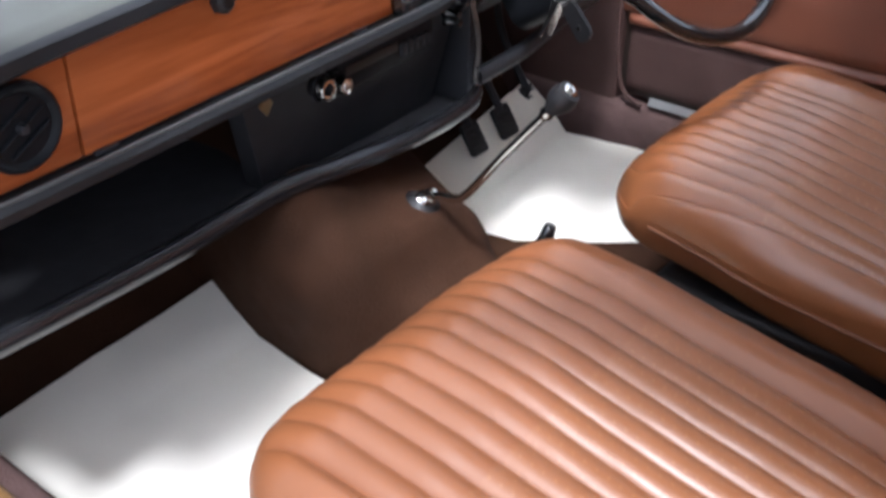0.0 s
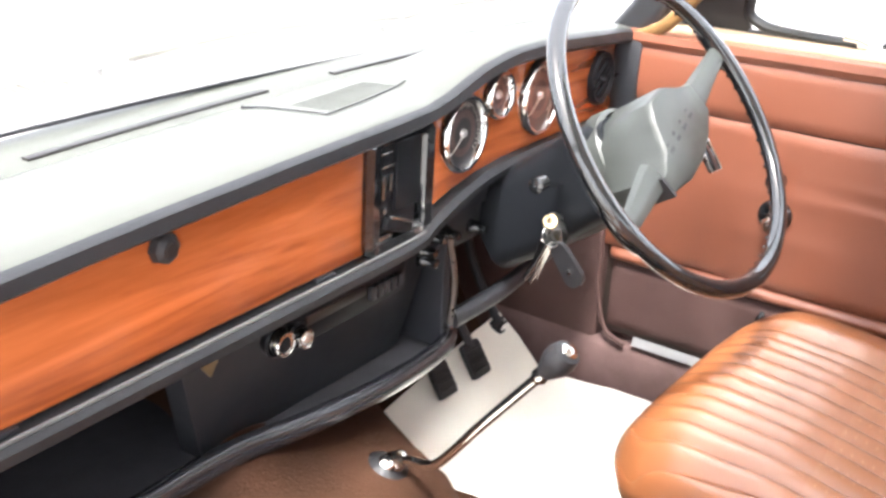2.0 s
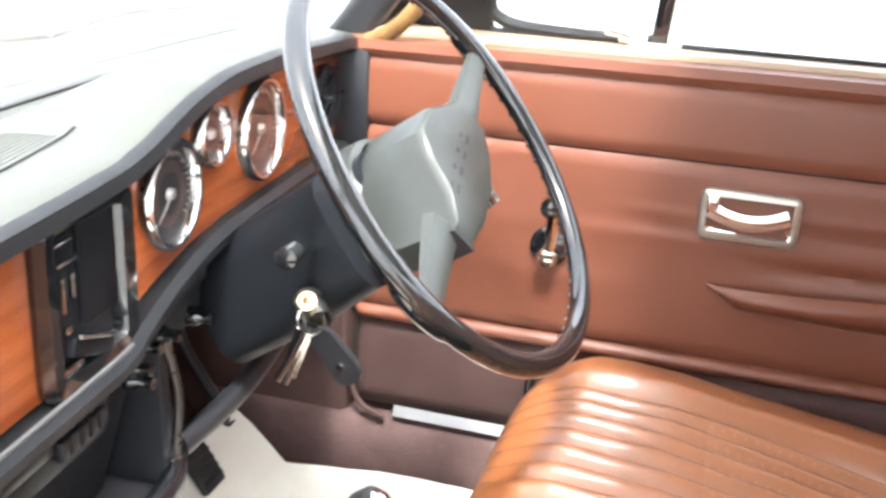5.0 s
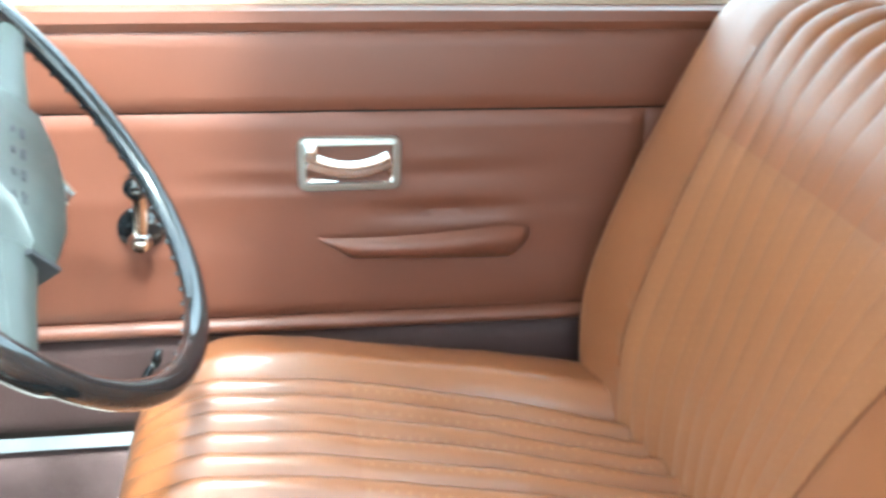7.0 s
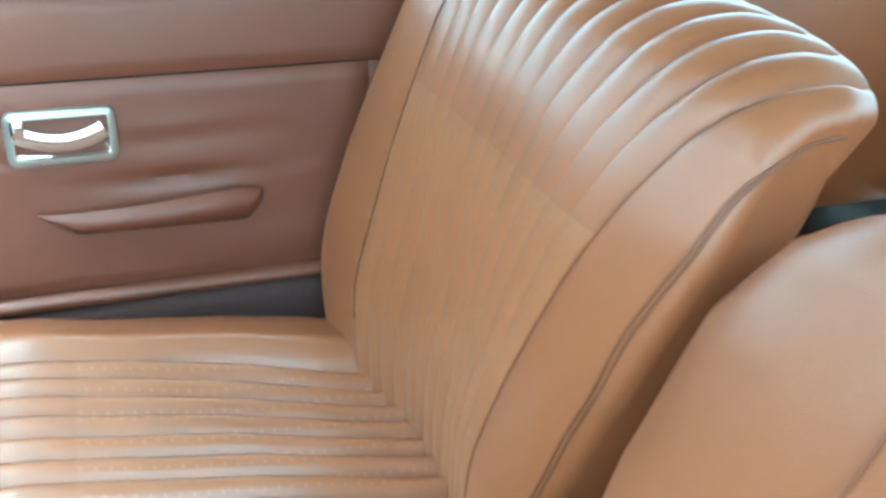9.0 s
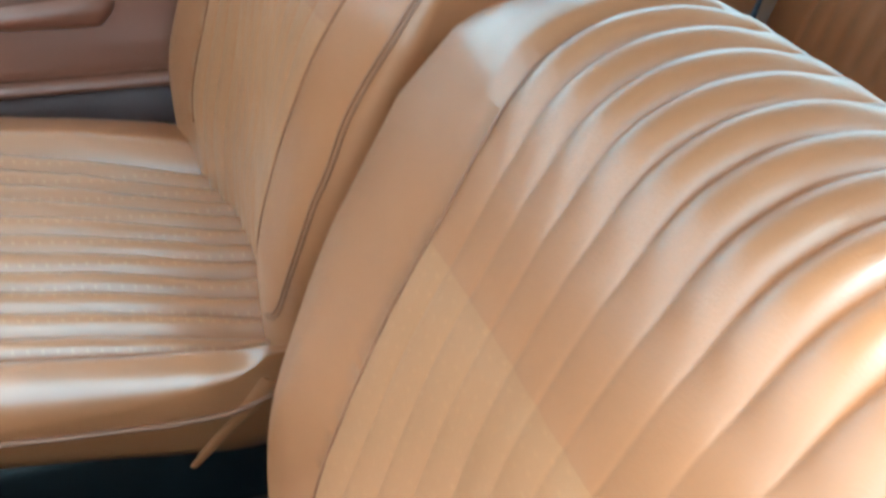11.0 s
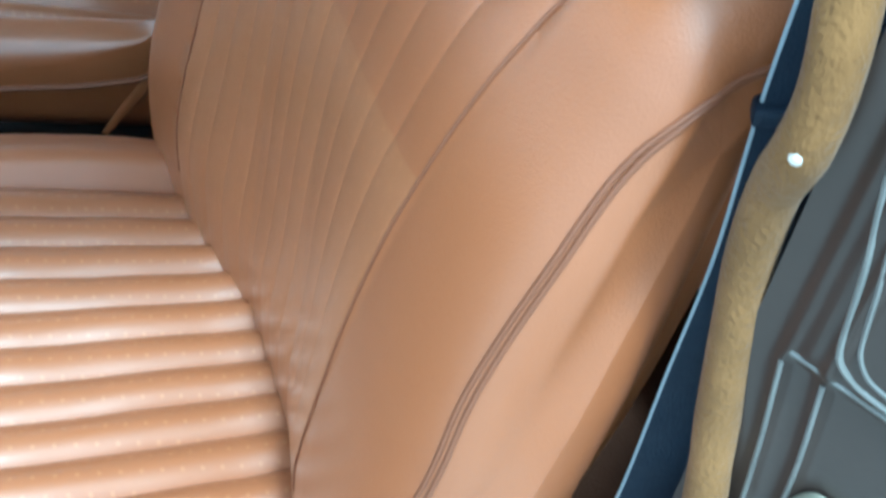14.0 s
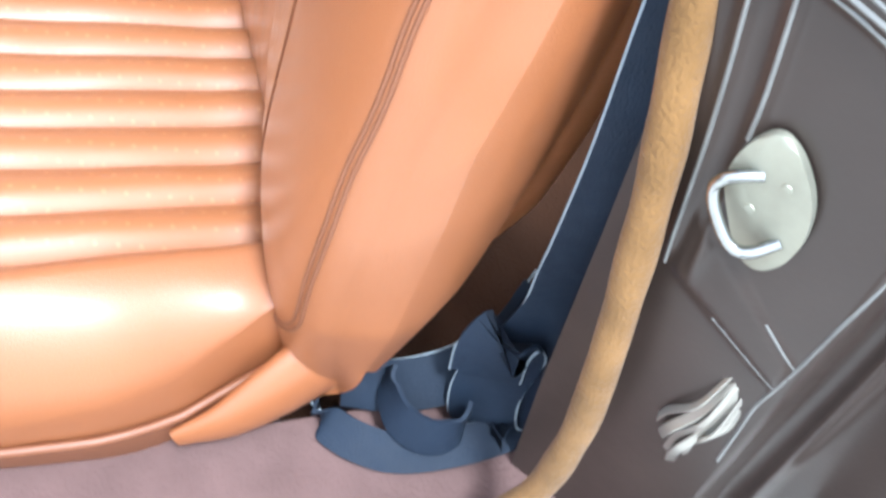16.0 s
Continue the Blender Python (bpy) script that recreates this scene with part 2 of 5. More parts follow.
def lathe(profile, n=32, m=None, bm=None):
    """Turns (radius, height) pairs round z."""
    out = bm or bmesh.new()
    rings = []
    for r, h in profile:
        if r < 1e-5:
            rings.append([out.verts.new((0, 0, h))])
        else:
            rings.append([out.verts.new((r * math.cos(a), r * math.sin(a), h)) for a in (2 * math.pi * i / n for i in range(n))])
    for a, b in zip(rings, rings[1:]):
        for i in range(n):
            j = (i + 1) % n
            if len(a) == 1 and len(b) == 1:
                continue
            if len(a) == 1:
                out.faces.new((a[0], b[i], b[j]))
            elif len(b) == 1:
                out.faces.new((a[i], b[0], a[j]))
            else:
                out.faces.new((a[i], b[i], b[j], a[j]))
    if m is not None:
        bmesh.ops.transform(out, matrix=m, verts=[v for ring in rings for v in ring])
    return out


def bridge(bm, rings, closed_loop=True, cap=True):
    rows = [[bm.verts.new(p) for p in ring] for ring in rings]
    n = len(rows[0])
    for a, b in zip(rows, rows[1:]):
        for i in range(n if closed_loop else n - 1):
            j = (i + 1) % n
            bm.faces.new((a[i], a[j], b[j], b[i]))
    if cap and closed_loop:
        bm.faces.new(rows[0])
        bm.faces.new(rows[-1])
    return bm


def curve_points(pts, per=8, closed=False):
    """A smooth line through the points."""
    p = [Vector(q) for q in pts]
    n, out = len(p), []
    for i in range(n if closed else n - 1):
        a, b = p[i], p[(i + 1) % n]
        before = p[i - 1] if closed or i > 0 else a * 2 - b
        after = p[(i + 2) % n] if closed or i + 2 < n else b * 2 - a
        for k in range(per):
            t = k / per
            out.append(0.5 * ((2 * a) + (b - before) * t + (2 * before - 5 * a + 4 * b - after) * t * t + (3 * a - before - 3 * b + after) * t ** 3))
    if not closed:
        out.append(p[-1])
    return out


def sweep(pts, section, side=None, closed=False, bm=None, scale=None):
    """Carries a closed section (pairs) along the points. side: which way the section's first axis points."""
    bm = bm or bmesh.new()
    p = [Vector(q) for q in pts]
    n, rings, last = len(p), [], None
    for i in range(n):
        d = (p[(i + 1) % n] if closed or i + 1 < n else p[i]) - (p[i - 1] if closed or i > 0 else p[i])
        d.normalize()
        if side is not None:
            u = Vector(side)
        elif last is None:
            u = d.orthogonal()
        else:
            u = last
        u = (u - d * u.dot(d)).normalized()
        w = d.cross(u)
        last = u
        k = scale[i] if scale else 1
        rings.append([p[i] + (u * a + w * b) * k for a, b in section])
    if closed:
        rows = [[bm.verts.new(q) for q in ring] for ring in rings]
        m = len(section)
        for i in range(n):
            a, b = rows[i], rows[(i + 1) % n]
            for j in range(m):
                k = (j + 1) % m
                bm.faces.new((a[j], a[k], b[k], b[j]))
        return bm
    return bridge(bm, rings)


def circle(r, n=10):
    return [(r * math.cos(2 * math.pi * i / n), r * math.sin(2 * math.pi * i / n)) for i in range(n)]


def tube(pts, r, n=10, per=8, closed=False, bm=None):
    return sweep(curve_points(pts, per, closed), circle(r, n), closed=closed, bm=bm)


def plate(poly, m, thick, r=0.002, seg=2):
    """A flat plate: poly in its own x, y, thick along z from 0, edges rounded, laid by m."""
    bm = bmesh.new()
    a = [bm.verts.new((x, y, 0)) for x, y in poly]
    b = [bm.verts.new((x, y, thick)) for x, y in poly]
    bm.faces.new(a[::-1])
    top = bm.faces.new(b)
    n = len(poly)
    for i in range(n):
        j = (i + 1) % n
        bm.faces.new((a[i], a[j], b[j], b[i]))
    if r:
        bmesh.ops.bevel(bm, geom=list(top.edges), offset=r, segments=seg, profile=0.5, affect="EDGES")
    bmesh.ops.transform(bm, matrix=m, verts=bm.verts)
    return bm


def round_rect(w, h, r, n=5):
    out = []
    for cx, cy, a0 in ((w / 2 - r, h / 2 - r, 0), (-w / 2 + r, h / 2 - r, 90), (-w / 2 + r, -h / 2 + r, 180), (w / 2 - r, -h / 2 + r, 270)):
        for i in range(n + 1):
            a = radians(a0 + 90 * i / n)
            out.append((cx + r * math.cos(a), cy + r * math.sin(a)))
    return out


def frame_of(origin, x, y):
    """A pose whose own x and y lie along the given directions."""
    x = Vector(x).normalized()
    z = x.cross(Vector(y)).normalized()
    y = z.cross(x)
    m = Matrix((x, y, z)).transposed().to_4x4()
    m.translation = origin
    return m


# ---- the large structure ----
def ground_sheet():
    bm = bmesh.new()
    n, size = 24, 400.0
    bmesh.ops.create_grid(bm, x_segments=n, y_segments=n, size=size, matrix=Matrix.Translation((0, 0, -0.34)))
    whole("ground", bm, M_GROUND, "pale sunlit concrete ground outside the car", "ground", kind="structure")


ground_sheet()


def floor_pan():
    """Carpeted floor that rises to the toe board and bulkhead."""
    bm = bmesh.new()
    profile = [(-1.1, 0.02), (-0.35, 0.0), (1.02, 0.0), (1.10, 0.03), (1.33, 0.32), (1.36, 0.52)]
    rings = []
    for y, z in profile:
        rings.append([Vector((x, y, z + 0.050 * smooth01(0.45, 0.64, x))) for x in np.linspace(-0.76, 0.76, 48)])
    bridge(bm, rings, closed_loop=False)
    low = [[v + Vector((0, 0.03, -0.04)) for v in r] for r in rings]
    bridge(bm, low, closed_loop=False)
    whole("floor", bm, M_CARPET, "dark brown carpet on the car floor and toe board", "floor", kind="structure")


floor_pan()


def tunnel():
    """The carpeted tunnel, swelling to the gearbox hump under the dash."""
    bm, rings = bmesh.new(), []
    for y in np.linspace(-1.0, 1.34, 150):
        w = interp(y, [-1, 0.3, 0.72, 0.77, 0.84, 0.96, 1.1, 1.34], [0.10, 0.10, 0.105, 0.150, 0.190, 0.218, 0.24, 0.26])
        h = interp(y, [-1, 0.3, 0.70, 0.755, 0.785, 0.85, 0.95, 1.15, 1.34], [0.11, 0.125, 0.140, 0.150, 0.198, 0.212, 0.255, 0.33, 0.35])
        near = interp(y, [-1, 0.3, 0.72, 0.77, 0.84, 0.96, 1.1, 1.34], [0.10, 0.10, 0.105, 0.125, 0.142, 0.142, 0.132, 0.15])
        ring = []
        for a in np.linspace(0, math.pi, 41):
            c, s = math.cos(a), math.sin(a)
            p = Vector((-0.01 - 0.035 * smooth01(0.70, 0.86, y) - (near if c > 0 else -w) * abs(c) ** 0.6, y, h * abs(s) ** 0.45 - 0.002))
            bulge = math.exp(-((p.x + 0.14) / 0.105) ** 2 - ((y - 0.90) / 0.125) ** 2)
            p += Vector((-0.055, -0.03, 0.075)) * bulge * smooth01(0.0, 0.12, p.z)
            ring.append(p)
        rings.append(ring)
    bridge(bm, rings, closed_loop=False)
    whole("tunnel", bm, M_CARPET, "brown carpeted transmission tunnel with gearbox hump", "tunnel", kind="structure")


tunnel()


def sills():
    for sx, label in ((1, "brown carpeted inner sill under the closed door"), (-1, "brown carpeted inner sill of the open doorway")):
        rings = []
        for y in np.linspace(-0.5, 1.08, 40):
            inner = 0.575 + 0.047 * smooth01(0.28, 0.56, y) if sx < 0 else 0.645
            pts = [(0.575, 0.0), (0.578, 0.09), (0.590, 0.128), (inner + 0.012, 0.142), (0.70, 0.144), (0.775, 0.142), (0.79, 0.11), (0.79, -0.10), (0.575, -0.10)]
            rings.append([Vector((sx * max(x, inner), y, z)) for x, z in pts])
        whole("sill", bridge(bmesh.new(), rings), M_SILL, label, "sill", kind="structure", angle=50)


sills()

whole("trim", sweep([(0.6515, 0.40, 0.1575), (0.6515, 0.62, 0.1575), (0.6515, 0.788, 0.1575)],
                                 [(-0.008, 0.0), (-0.008, 0.003), (-0.0035, 0.0050), (-0.0015, 0.0015), (0.0015, 0.0015), (0.0035, 0.0050), (0.008, 0.003), (0.008, 0.0)],
                                 side=(0.45, 0, 0.89)), M_TREAD, "ribbed bright metal tread strip on the driver's sill", "tread strip", kind="structure")


def shell():
    """Roof, rear end and side panels that close the car."""
    roof = [[Vector((x, y, 1.17 - 0.09 * (abs(x) / 0.61) ** 3 - 0.05 * ((y + 0.35) / 0.8) ** 2)) for x in np.linspace(-0.61, 0.61, 16)] for y in np.linspace(-1.2, 0.41, 18)]
    bm = bridge(bmesh.new(), roof, closed_loop=False)
    bridge(bm, [[v + Vector((0, 0, 0.03)) for v in r] for r in roof], closed_loop=False)
    whole("ceiling", bm, M_HEADLINE, "pale headlining under the car roof", "roof", kind="structure")
    whole("wall_rear", rbox((-0.72, -1.26, 0.0), (0.72, -1.2, 0.78), 0.02), M_CARPET_DARK, "dark panel closing the rear of the cabin", "panel", kind="structure")


shell()


def side_body():
    """Driver's side body: quarter panel behind the door and pillars; the same behind the open doorway."""
    for sx in (1, -1):
        whole("wall_quarter", rbox((min(sx * 0.70, sx * 0.76), -1.2, 0.0), (max(sx * 0.70, sx * 0.76), -0.24, 0.72), 0.015), M_PAINT,
              "dark brown painted rear quarter of the car", "quarter panel", kind="structure")
        post = sweep(curve_points([(sx * 0.70, -0.20, 0.70), (sx * 0.665, -0.22, 0.90), (sx * 0.60, -0.24, 1.09)], 6), round_rect(0.05, 0.09, 0.015), side=(1, 0, 0))
        whole("pillar_centre", post, M_BLACK_VINYL, "dark pillar behind the front door window", "pillar", kind="structure")
        front = sweep(curve_points([(sx * 0.715, 0.90, 0.66), (sx * 0.68, 0.72, 0.86), (sx * 0.62, 0.42, 1.04), (sx * 0.58, 0.20, 1.10)], 8), round_rect(0.045, 0.055, 0.014), side=(1, 0, 0))
        whole("pillar_front", front, M_BLACK_VINYL, "dark windscreen pillar trim", "pillar", kind="structure")


side_body()
whole("trim", tube([(0.675, 0.88, 0.66), (0.655, 0.80, 0.70), (0.645, 0.715, 0.80), (0.60, 0.55, 0.96)], 0.011, 10), M_SEAL,
                   "tan fabric draught strip along the windscreen pillar", "draught strip", kind="structure")


# ---- driver's door ----
DOOR_X = 0.662


def inner_panel(name, y0, y1, z0, z1, depth, bow, mat, r, pinch=(), x0=DOOR_X):
    """A padded sheet facing the cabin: depth proud of the door at its middle, edges rolled over, with soft creases."""
    ny, nz = max(8, int((y1 - y0) / 0.012)), max(6, int((z1 - z0) / 0.010))
    bm, rings = bmesh.new(), []
    for j in range(nz + 1):
        z = z0 + (z1 - z0) * j / nz
        ring = []
        for i in range(ny + 1):
            y = y0 + (y1 - y0) * i / ny
            e = min(y - y0, y1 - y, z - z0, z1 - z)
            lift = depth * math.sqrt(max(0.0, 1 - (1 - min(1, e / r)) ** 2))
            lift += bow * math.sin(math.pi * (z - z0) / (z1 - z0)) + 0.0012 * noise.noise((y * 9, z * 14, z0))
            for cy, cz, ry, rz, h in pinch:
                q = ((y - cy) / ry) ** 2 + ((z - cz) / rz) ** 2
                lift += h * math.exp(-q)
            ring.append(Vector((x0 - lift, y, z)))
        rings.append(ring)
    bridge(bm, rings, closed_loop=False)
    return part(name, bm, mat, None, angle=60)


def drivers_door():
    door = thing("door_1", (0.70, 0.4, 0.10), "closed driver's door with padded russet vinyl trim", "door", kind="structure")

    def own(ob, label=""):
        ob.parent = door
        ob.matrix_parent_inverse = Matrix.Translation(-Vector(door.location))
        return tagged(ob, label)

    part("door_shell", rbox((0.668, -0.19, 0.148), (0.76, 0.90, 0.675), 0.02), M_PAINT, door)
    own(inner_panel("upper_panel", -0.17, 0.872, 0.571, 0.662, 0.005, 0.0015, M_DOOR, 0.006, x0=DOOR_X - 0.005))
    own(inner_panel("middle_panel", -0.005, 0.872, 0.318, 0.569, 0.005, 0.0012, M_DOOR, 0.006,
                    [(0.435, 0.500, 0.05, 0.005, 0.003), (0.45, 0.488, 0.07, 0.006, -0.003), (0.44, 0.474, 0.06, 0.006, 0.003), (0.23, 0.512, 0.06, 0.005, 0.003), (0.21, 0.500, 0.08, 0.006, -0.003),
                     (0.235, 0.449, 0.075, 0.009, -0.008), (0.22, 0.464, 0.09, 0.007, 0.003), (0.16, 0.437, 0.02, 0.008, 0.003), (0.60, 0.47, 0.12, 0.010, 0.002), (0.58, 0.40, 0.12, 0.014, 0.002), (0.05, 0.44, 0.06, 0.009, 0.002), (0.10, 0.36, 0.10, 0.02, 0.003)], x0=DOOR_X - 0.006))
    own(inner_panel("rear_panel", -0.17, -0.0055, 0.318, 0.569, 0.005, 0.002, M_DOOR, 0.008, x0=DOOR_X - 0.005))
    own(inner_panel("bottom_roll", -0.17, 0.852, 0.293, 0.317, 0.012, 0.004, M_DOOR, 0.012), "russet vinyl roll along the door's lower edge")
    own(inner_panel("kick_panel", 0.05, 0.845, 0.170, 0.291, 0.006, 0.002, M_CARPET_DARK, 0.01), "dark brown carpeted lower door panel")
    part("lower_panel", rbox((0.660, -0.18, 0.15), (0.669, 0.048, 0.292), 0.003), M_BLACK_VINYL, door, "bare dark lower door metal")
    # rolled top, and the window ledge with its sheen put into the colour
    cap = sweep([(0.668, -0.18, 0.672), (0.667, 0.3, 0.672), (0.667, 0.875, 0.668)], [(-0.018, -0.012), (-0.020, 0.0), (-0.014, 0.010), (0, 0.014), (0.03, 0.014), (0.03, -0.012)], side=(1, 0, 0))
    part("top_roll", cap, M_DOOR, door, "russet padded roll along the top of the door")
    part("window_ledge", rbox((0.690, -0.18, 0.676), (0.772, 0.85, 0.692), 0.005), M_LEDGE, door, "tan window ledge with its sheen painted pale")
    part("window_channel", tube([(0.735, -0.18, 0.694), (0.735, 0.3, 0.694), (0.733, 0.70, 0.694)], 0.004, 8, 2), M_BLACK, door, "thin black window seal")
    # quarter light: corner frame, post and latch
    part("quarter_frame", tube([(0.735, 0.48, 0.697), (0.735, 0.62, 0.699), (0.732, 0.685, 0.708), (0.722, 0.70, 0.74), (0.70, 0.66, 0.83), (0.655, 0.55, 0.97)], 0.0085, 8), M_ROLL, door, "black rubber quarter light frame")
    corner = [Vector((0.735 - (z - 0.69) * 0.286, y, z)) for y, z in ((0.695, 0.688), (0.708, 0.74), (0.668, 0.83), (0.556, 0.97), (0.575, 0.975), (0.750, 0.845), (0.835, 0.74), (0.868, 0.688))]
    part("quarter_corner", bridge(bmesh.new(), [corner, [v + Vector((0.007, 0, 0.002)) for v in corner]]), M_ROLL, door, "black trim ahead of the quarter light")
    post = sweep([(0.735, 0.485, 0.69), (0.715, 0.472, 0.82), (0.68, 0.455, 1.0)], round_rect(0.016, 0.022, 0.004, 2), side=(1, 0, 0))
    part("window_post", post, M_GLOSS_BLACK, door, "dark window divider post")
    latch = part("quarter_catch", rbox((0.722, 0.497, 0.692), (0.738, 0.535, 0.706), 0.004), M_CHROME, door, "small chrome quarter light catch")
    part("catch_lever", tube([(0.722, 0.52, 0.70), (0.712, 0.535, 0.706), (0.705, 0.55, 0.708)], 0.004, 8), M_CHROME, latch)
    part("catch_base", rbox((0.722, 0.455, 0.688), (0.746, 0.52, 0.697), 0.003), M_SATIN, door)
    for y0, y1, z1 in ((-0.18, 0.465, 1.05), (0.50, 0.66, 0.90)):
        bm = bmesh.new()
        ring = [Vector((0.735, y0, 0.69)), Vector((0.735, y1, 0.69)), Vector((0.735 - (z1 - 0.69) * 0.28, y1 - (0.06 if y1 > 0.6 else 0.02), z1)), Vector((0.735 - (z1 - 0.69) * 0.28, y0, z1))]
        bridge(bm, [ring, [v + Vector((0.004, 0, 0)) for v in ring]])
        pane = part("pane", bm, M_GLASS, door)
        pane.visible_shadow = False

    # recessed chrome release in its rounded bezel
    yc, zc = 0.347, 0.511
    m = frame_of((0.6475, yc, zc), (0, -1, 0), (0, 0, 1))
    bezel = sweep([Vector((x, y, 0)) for x, y in round_rect(0.116, 0.062, 0.010, 4)], [(0.006, -0.008), (0.006, -0.003), (0.004, 0.0), (-0.002, 0.001), (-0.006, -0.001), (-0.007, -0.008)], side=(0, 0, 1), closed=True)
    bmesh.ops.transform(bezel, matrix=m, verts=bezel.verts)
    release = part("release_handle", bezel, M_BEZEL, door, "recessed chrome door release in a rounded bezel")
    dish = bmesh.new()
    rings = []
    for k, d in ((1.0, -0.001), (0.90, -0.003), (0.66, -0.0038), (0.3, -0.0040)):
        rings.append([m @ Vector((x * k, y * k, d)) for x, y in round_rect(0.108, 0.054, 0.008, 4)])
    bridge(dish, rings, cap=False)
    dish.faces.new([v for v in dish.verts][-len(rings[0]):])
    part("dish", dish, M_CHROME, release)
    lever = sweep([m @ Vector((x, 0.006 - 0.012 * (1 - (x / 0.045) ** 2), 0.004)) for x in np.linspace(-0.046, 0.046, 12)], [(-0.003, -0.009), (0.002, -0.010), (0.004, 0), (0.002, 0.010), (-0.003, 0.009)], side=(-1, 0, 0))
    part("lever", lever, M_CHROME, release)
    part("lever_end", rbox((-0.052, 0.004, -0.004), (-0.036, 0.026, 0.008), 0.003, m=m), M_CHROME, release)

    # pull pocket: a padded scoop with a lip
    bm, rings = bmesh.new(), []
    for y in np.linspace(0.385, 0.128, 40):
        lo = interp(y, [0.128, 0.150, 0.345, 0.385], [0.410, 0.384, 0.390, 0.418])
        hi = interp(y, [0.128, 0.16, 0.20, 0.30, 0.385], [0.425, 0.432, 0.430, 0.424, 0.421])
        k = math.sin(math.pi * min(1, max(0, (0.386 - y) / 0.258))) ** 0.35
        ring = []
        for a in np.linspace(0, 1, 9):
            out = 0.030 * k * math.sin(math.pi * a * 0.80) ** 0.8
            ring.append(Vector((DOOR_X - 0.009 - out, y, lo + (hi - lo) * a)))
        rings.append(ring)
    bridge(bm, rings, closed_loop=False)
    part("door_pull", bm, M_DOOR, door, "padded russet vinyl pull pocket")

    # window winder
    m = frame_of((0.652, 0.584, 0.440), (0, -1, 0), (0, 0, 1))
    boss = part("window_winder", lathe([(0.0, 0.002), (0.026, 0.0), (0.026, 0.007), (0.019, 0.012), (0, 0.012)], 28, m), M_GLOSS_BLACK, door, "chrome window winder on a black disc")
    arm = sweep([m @ Vector((0.0, -0.008, 0.018)), m @ Vector((0.004, 0.02, 0.026)), m @ Vector((0.006, 0.062, 0.034))], round_rect(0.016, 0.008, 0.003, 2), side=(0, 1, 0))
    part("arm", arm, M_CHROME, boss)
    part("arm_boss", lathe([(0, 0.010), (0.013, 0.010), (0.014, 0.020), (0.010, 0.026), (0, 0.027)], 20, m @ Matrix.Translation((0, -0.012, 0))), M_CHROME, boss)
    part("knob", lathe([(0, 0.034), (0.010, 0.034), (0.015, 0.046), (0.013, 0.060), (0, 0.063)], 20, m @ Matrix.Translation((0.006, 0.066, 0))), M_GLOSS_BLACK, boss)


drivers_door()
# kick panel ahead of the driver's door, and its curved edge trim
whole("wall_footwell", rbox((0.655, 0.86, 0.02), (0.70, 1.40, 0.57), 0.01), M_CARPET_DARK, "dark brown trim beside the driver's footwell", "trim panel", kind="structure")
whole("wall_footwell", rbox((-0.74, 1.000, 0.02), (-0.66, 1.40, 0.62), 0.01), M_CARPET_DARK, "dark brown trim beside the passenger footwell", "trim panel", kind="structure")
whole("trim", tube([(0.650, 0.866, 0.56), (0.650, 0.866, 0.30), (0.650, 0.860, 0.22), (0.648, 0.84, 0.165), (0.644, 0.80, 0.148)], 0.0045, 10), M_CARPET_DARK,
      "brown edge trim curving from pillar to sill", "edge trim", kind="structure")


# ---- dashboard ----
def dash_y(x):
    return 0.832 + 0.068 * x


def screen_y(x):
    return 1.005 + 0.068 * x - 0.11 * x * x


def dash_point(x, z, out=0.0):
    return Vector((x, dash_y(x) - out, z))


def dash_frame(x, z, out=0.0):
    return frame_of(dash_point(x, z, out), (1, 0.068, 0), (0, 0, 1))


def hood(x):
    """Height of the dash top's front edge, rising to the hood over the instruments."""
    return interp(x, [-0.66, -0.55, -0.36, -0.15, 0.02, 0.09, 0.13, 0.17, 0.21, 0.28, 0.40, 0.62, 0.70], [0.620, 0.628, 0.638, 0.647, 0.653, 0.658, 0.668, 0.680, 0.689, 0.696, 0.696, 0.683, 0.670])


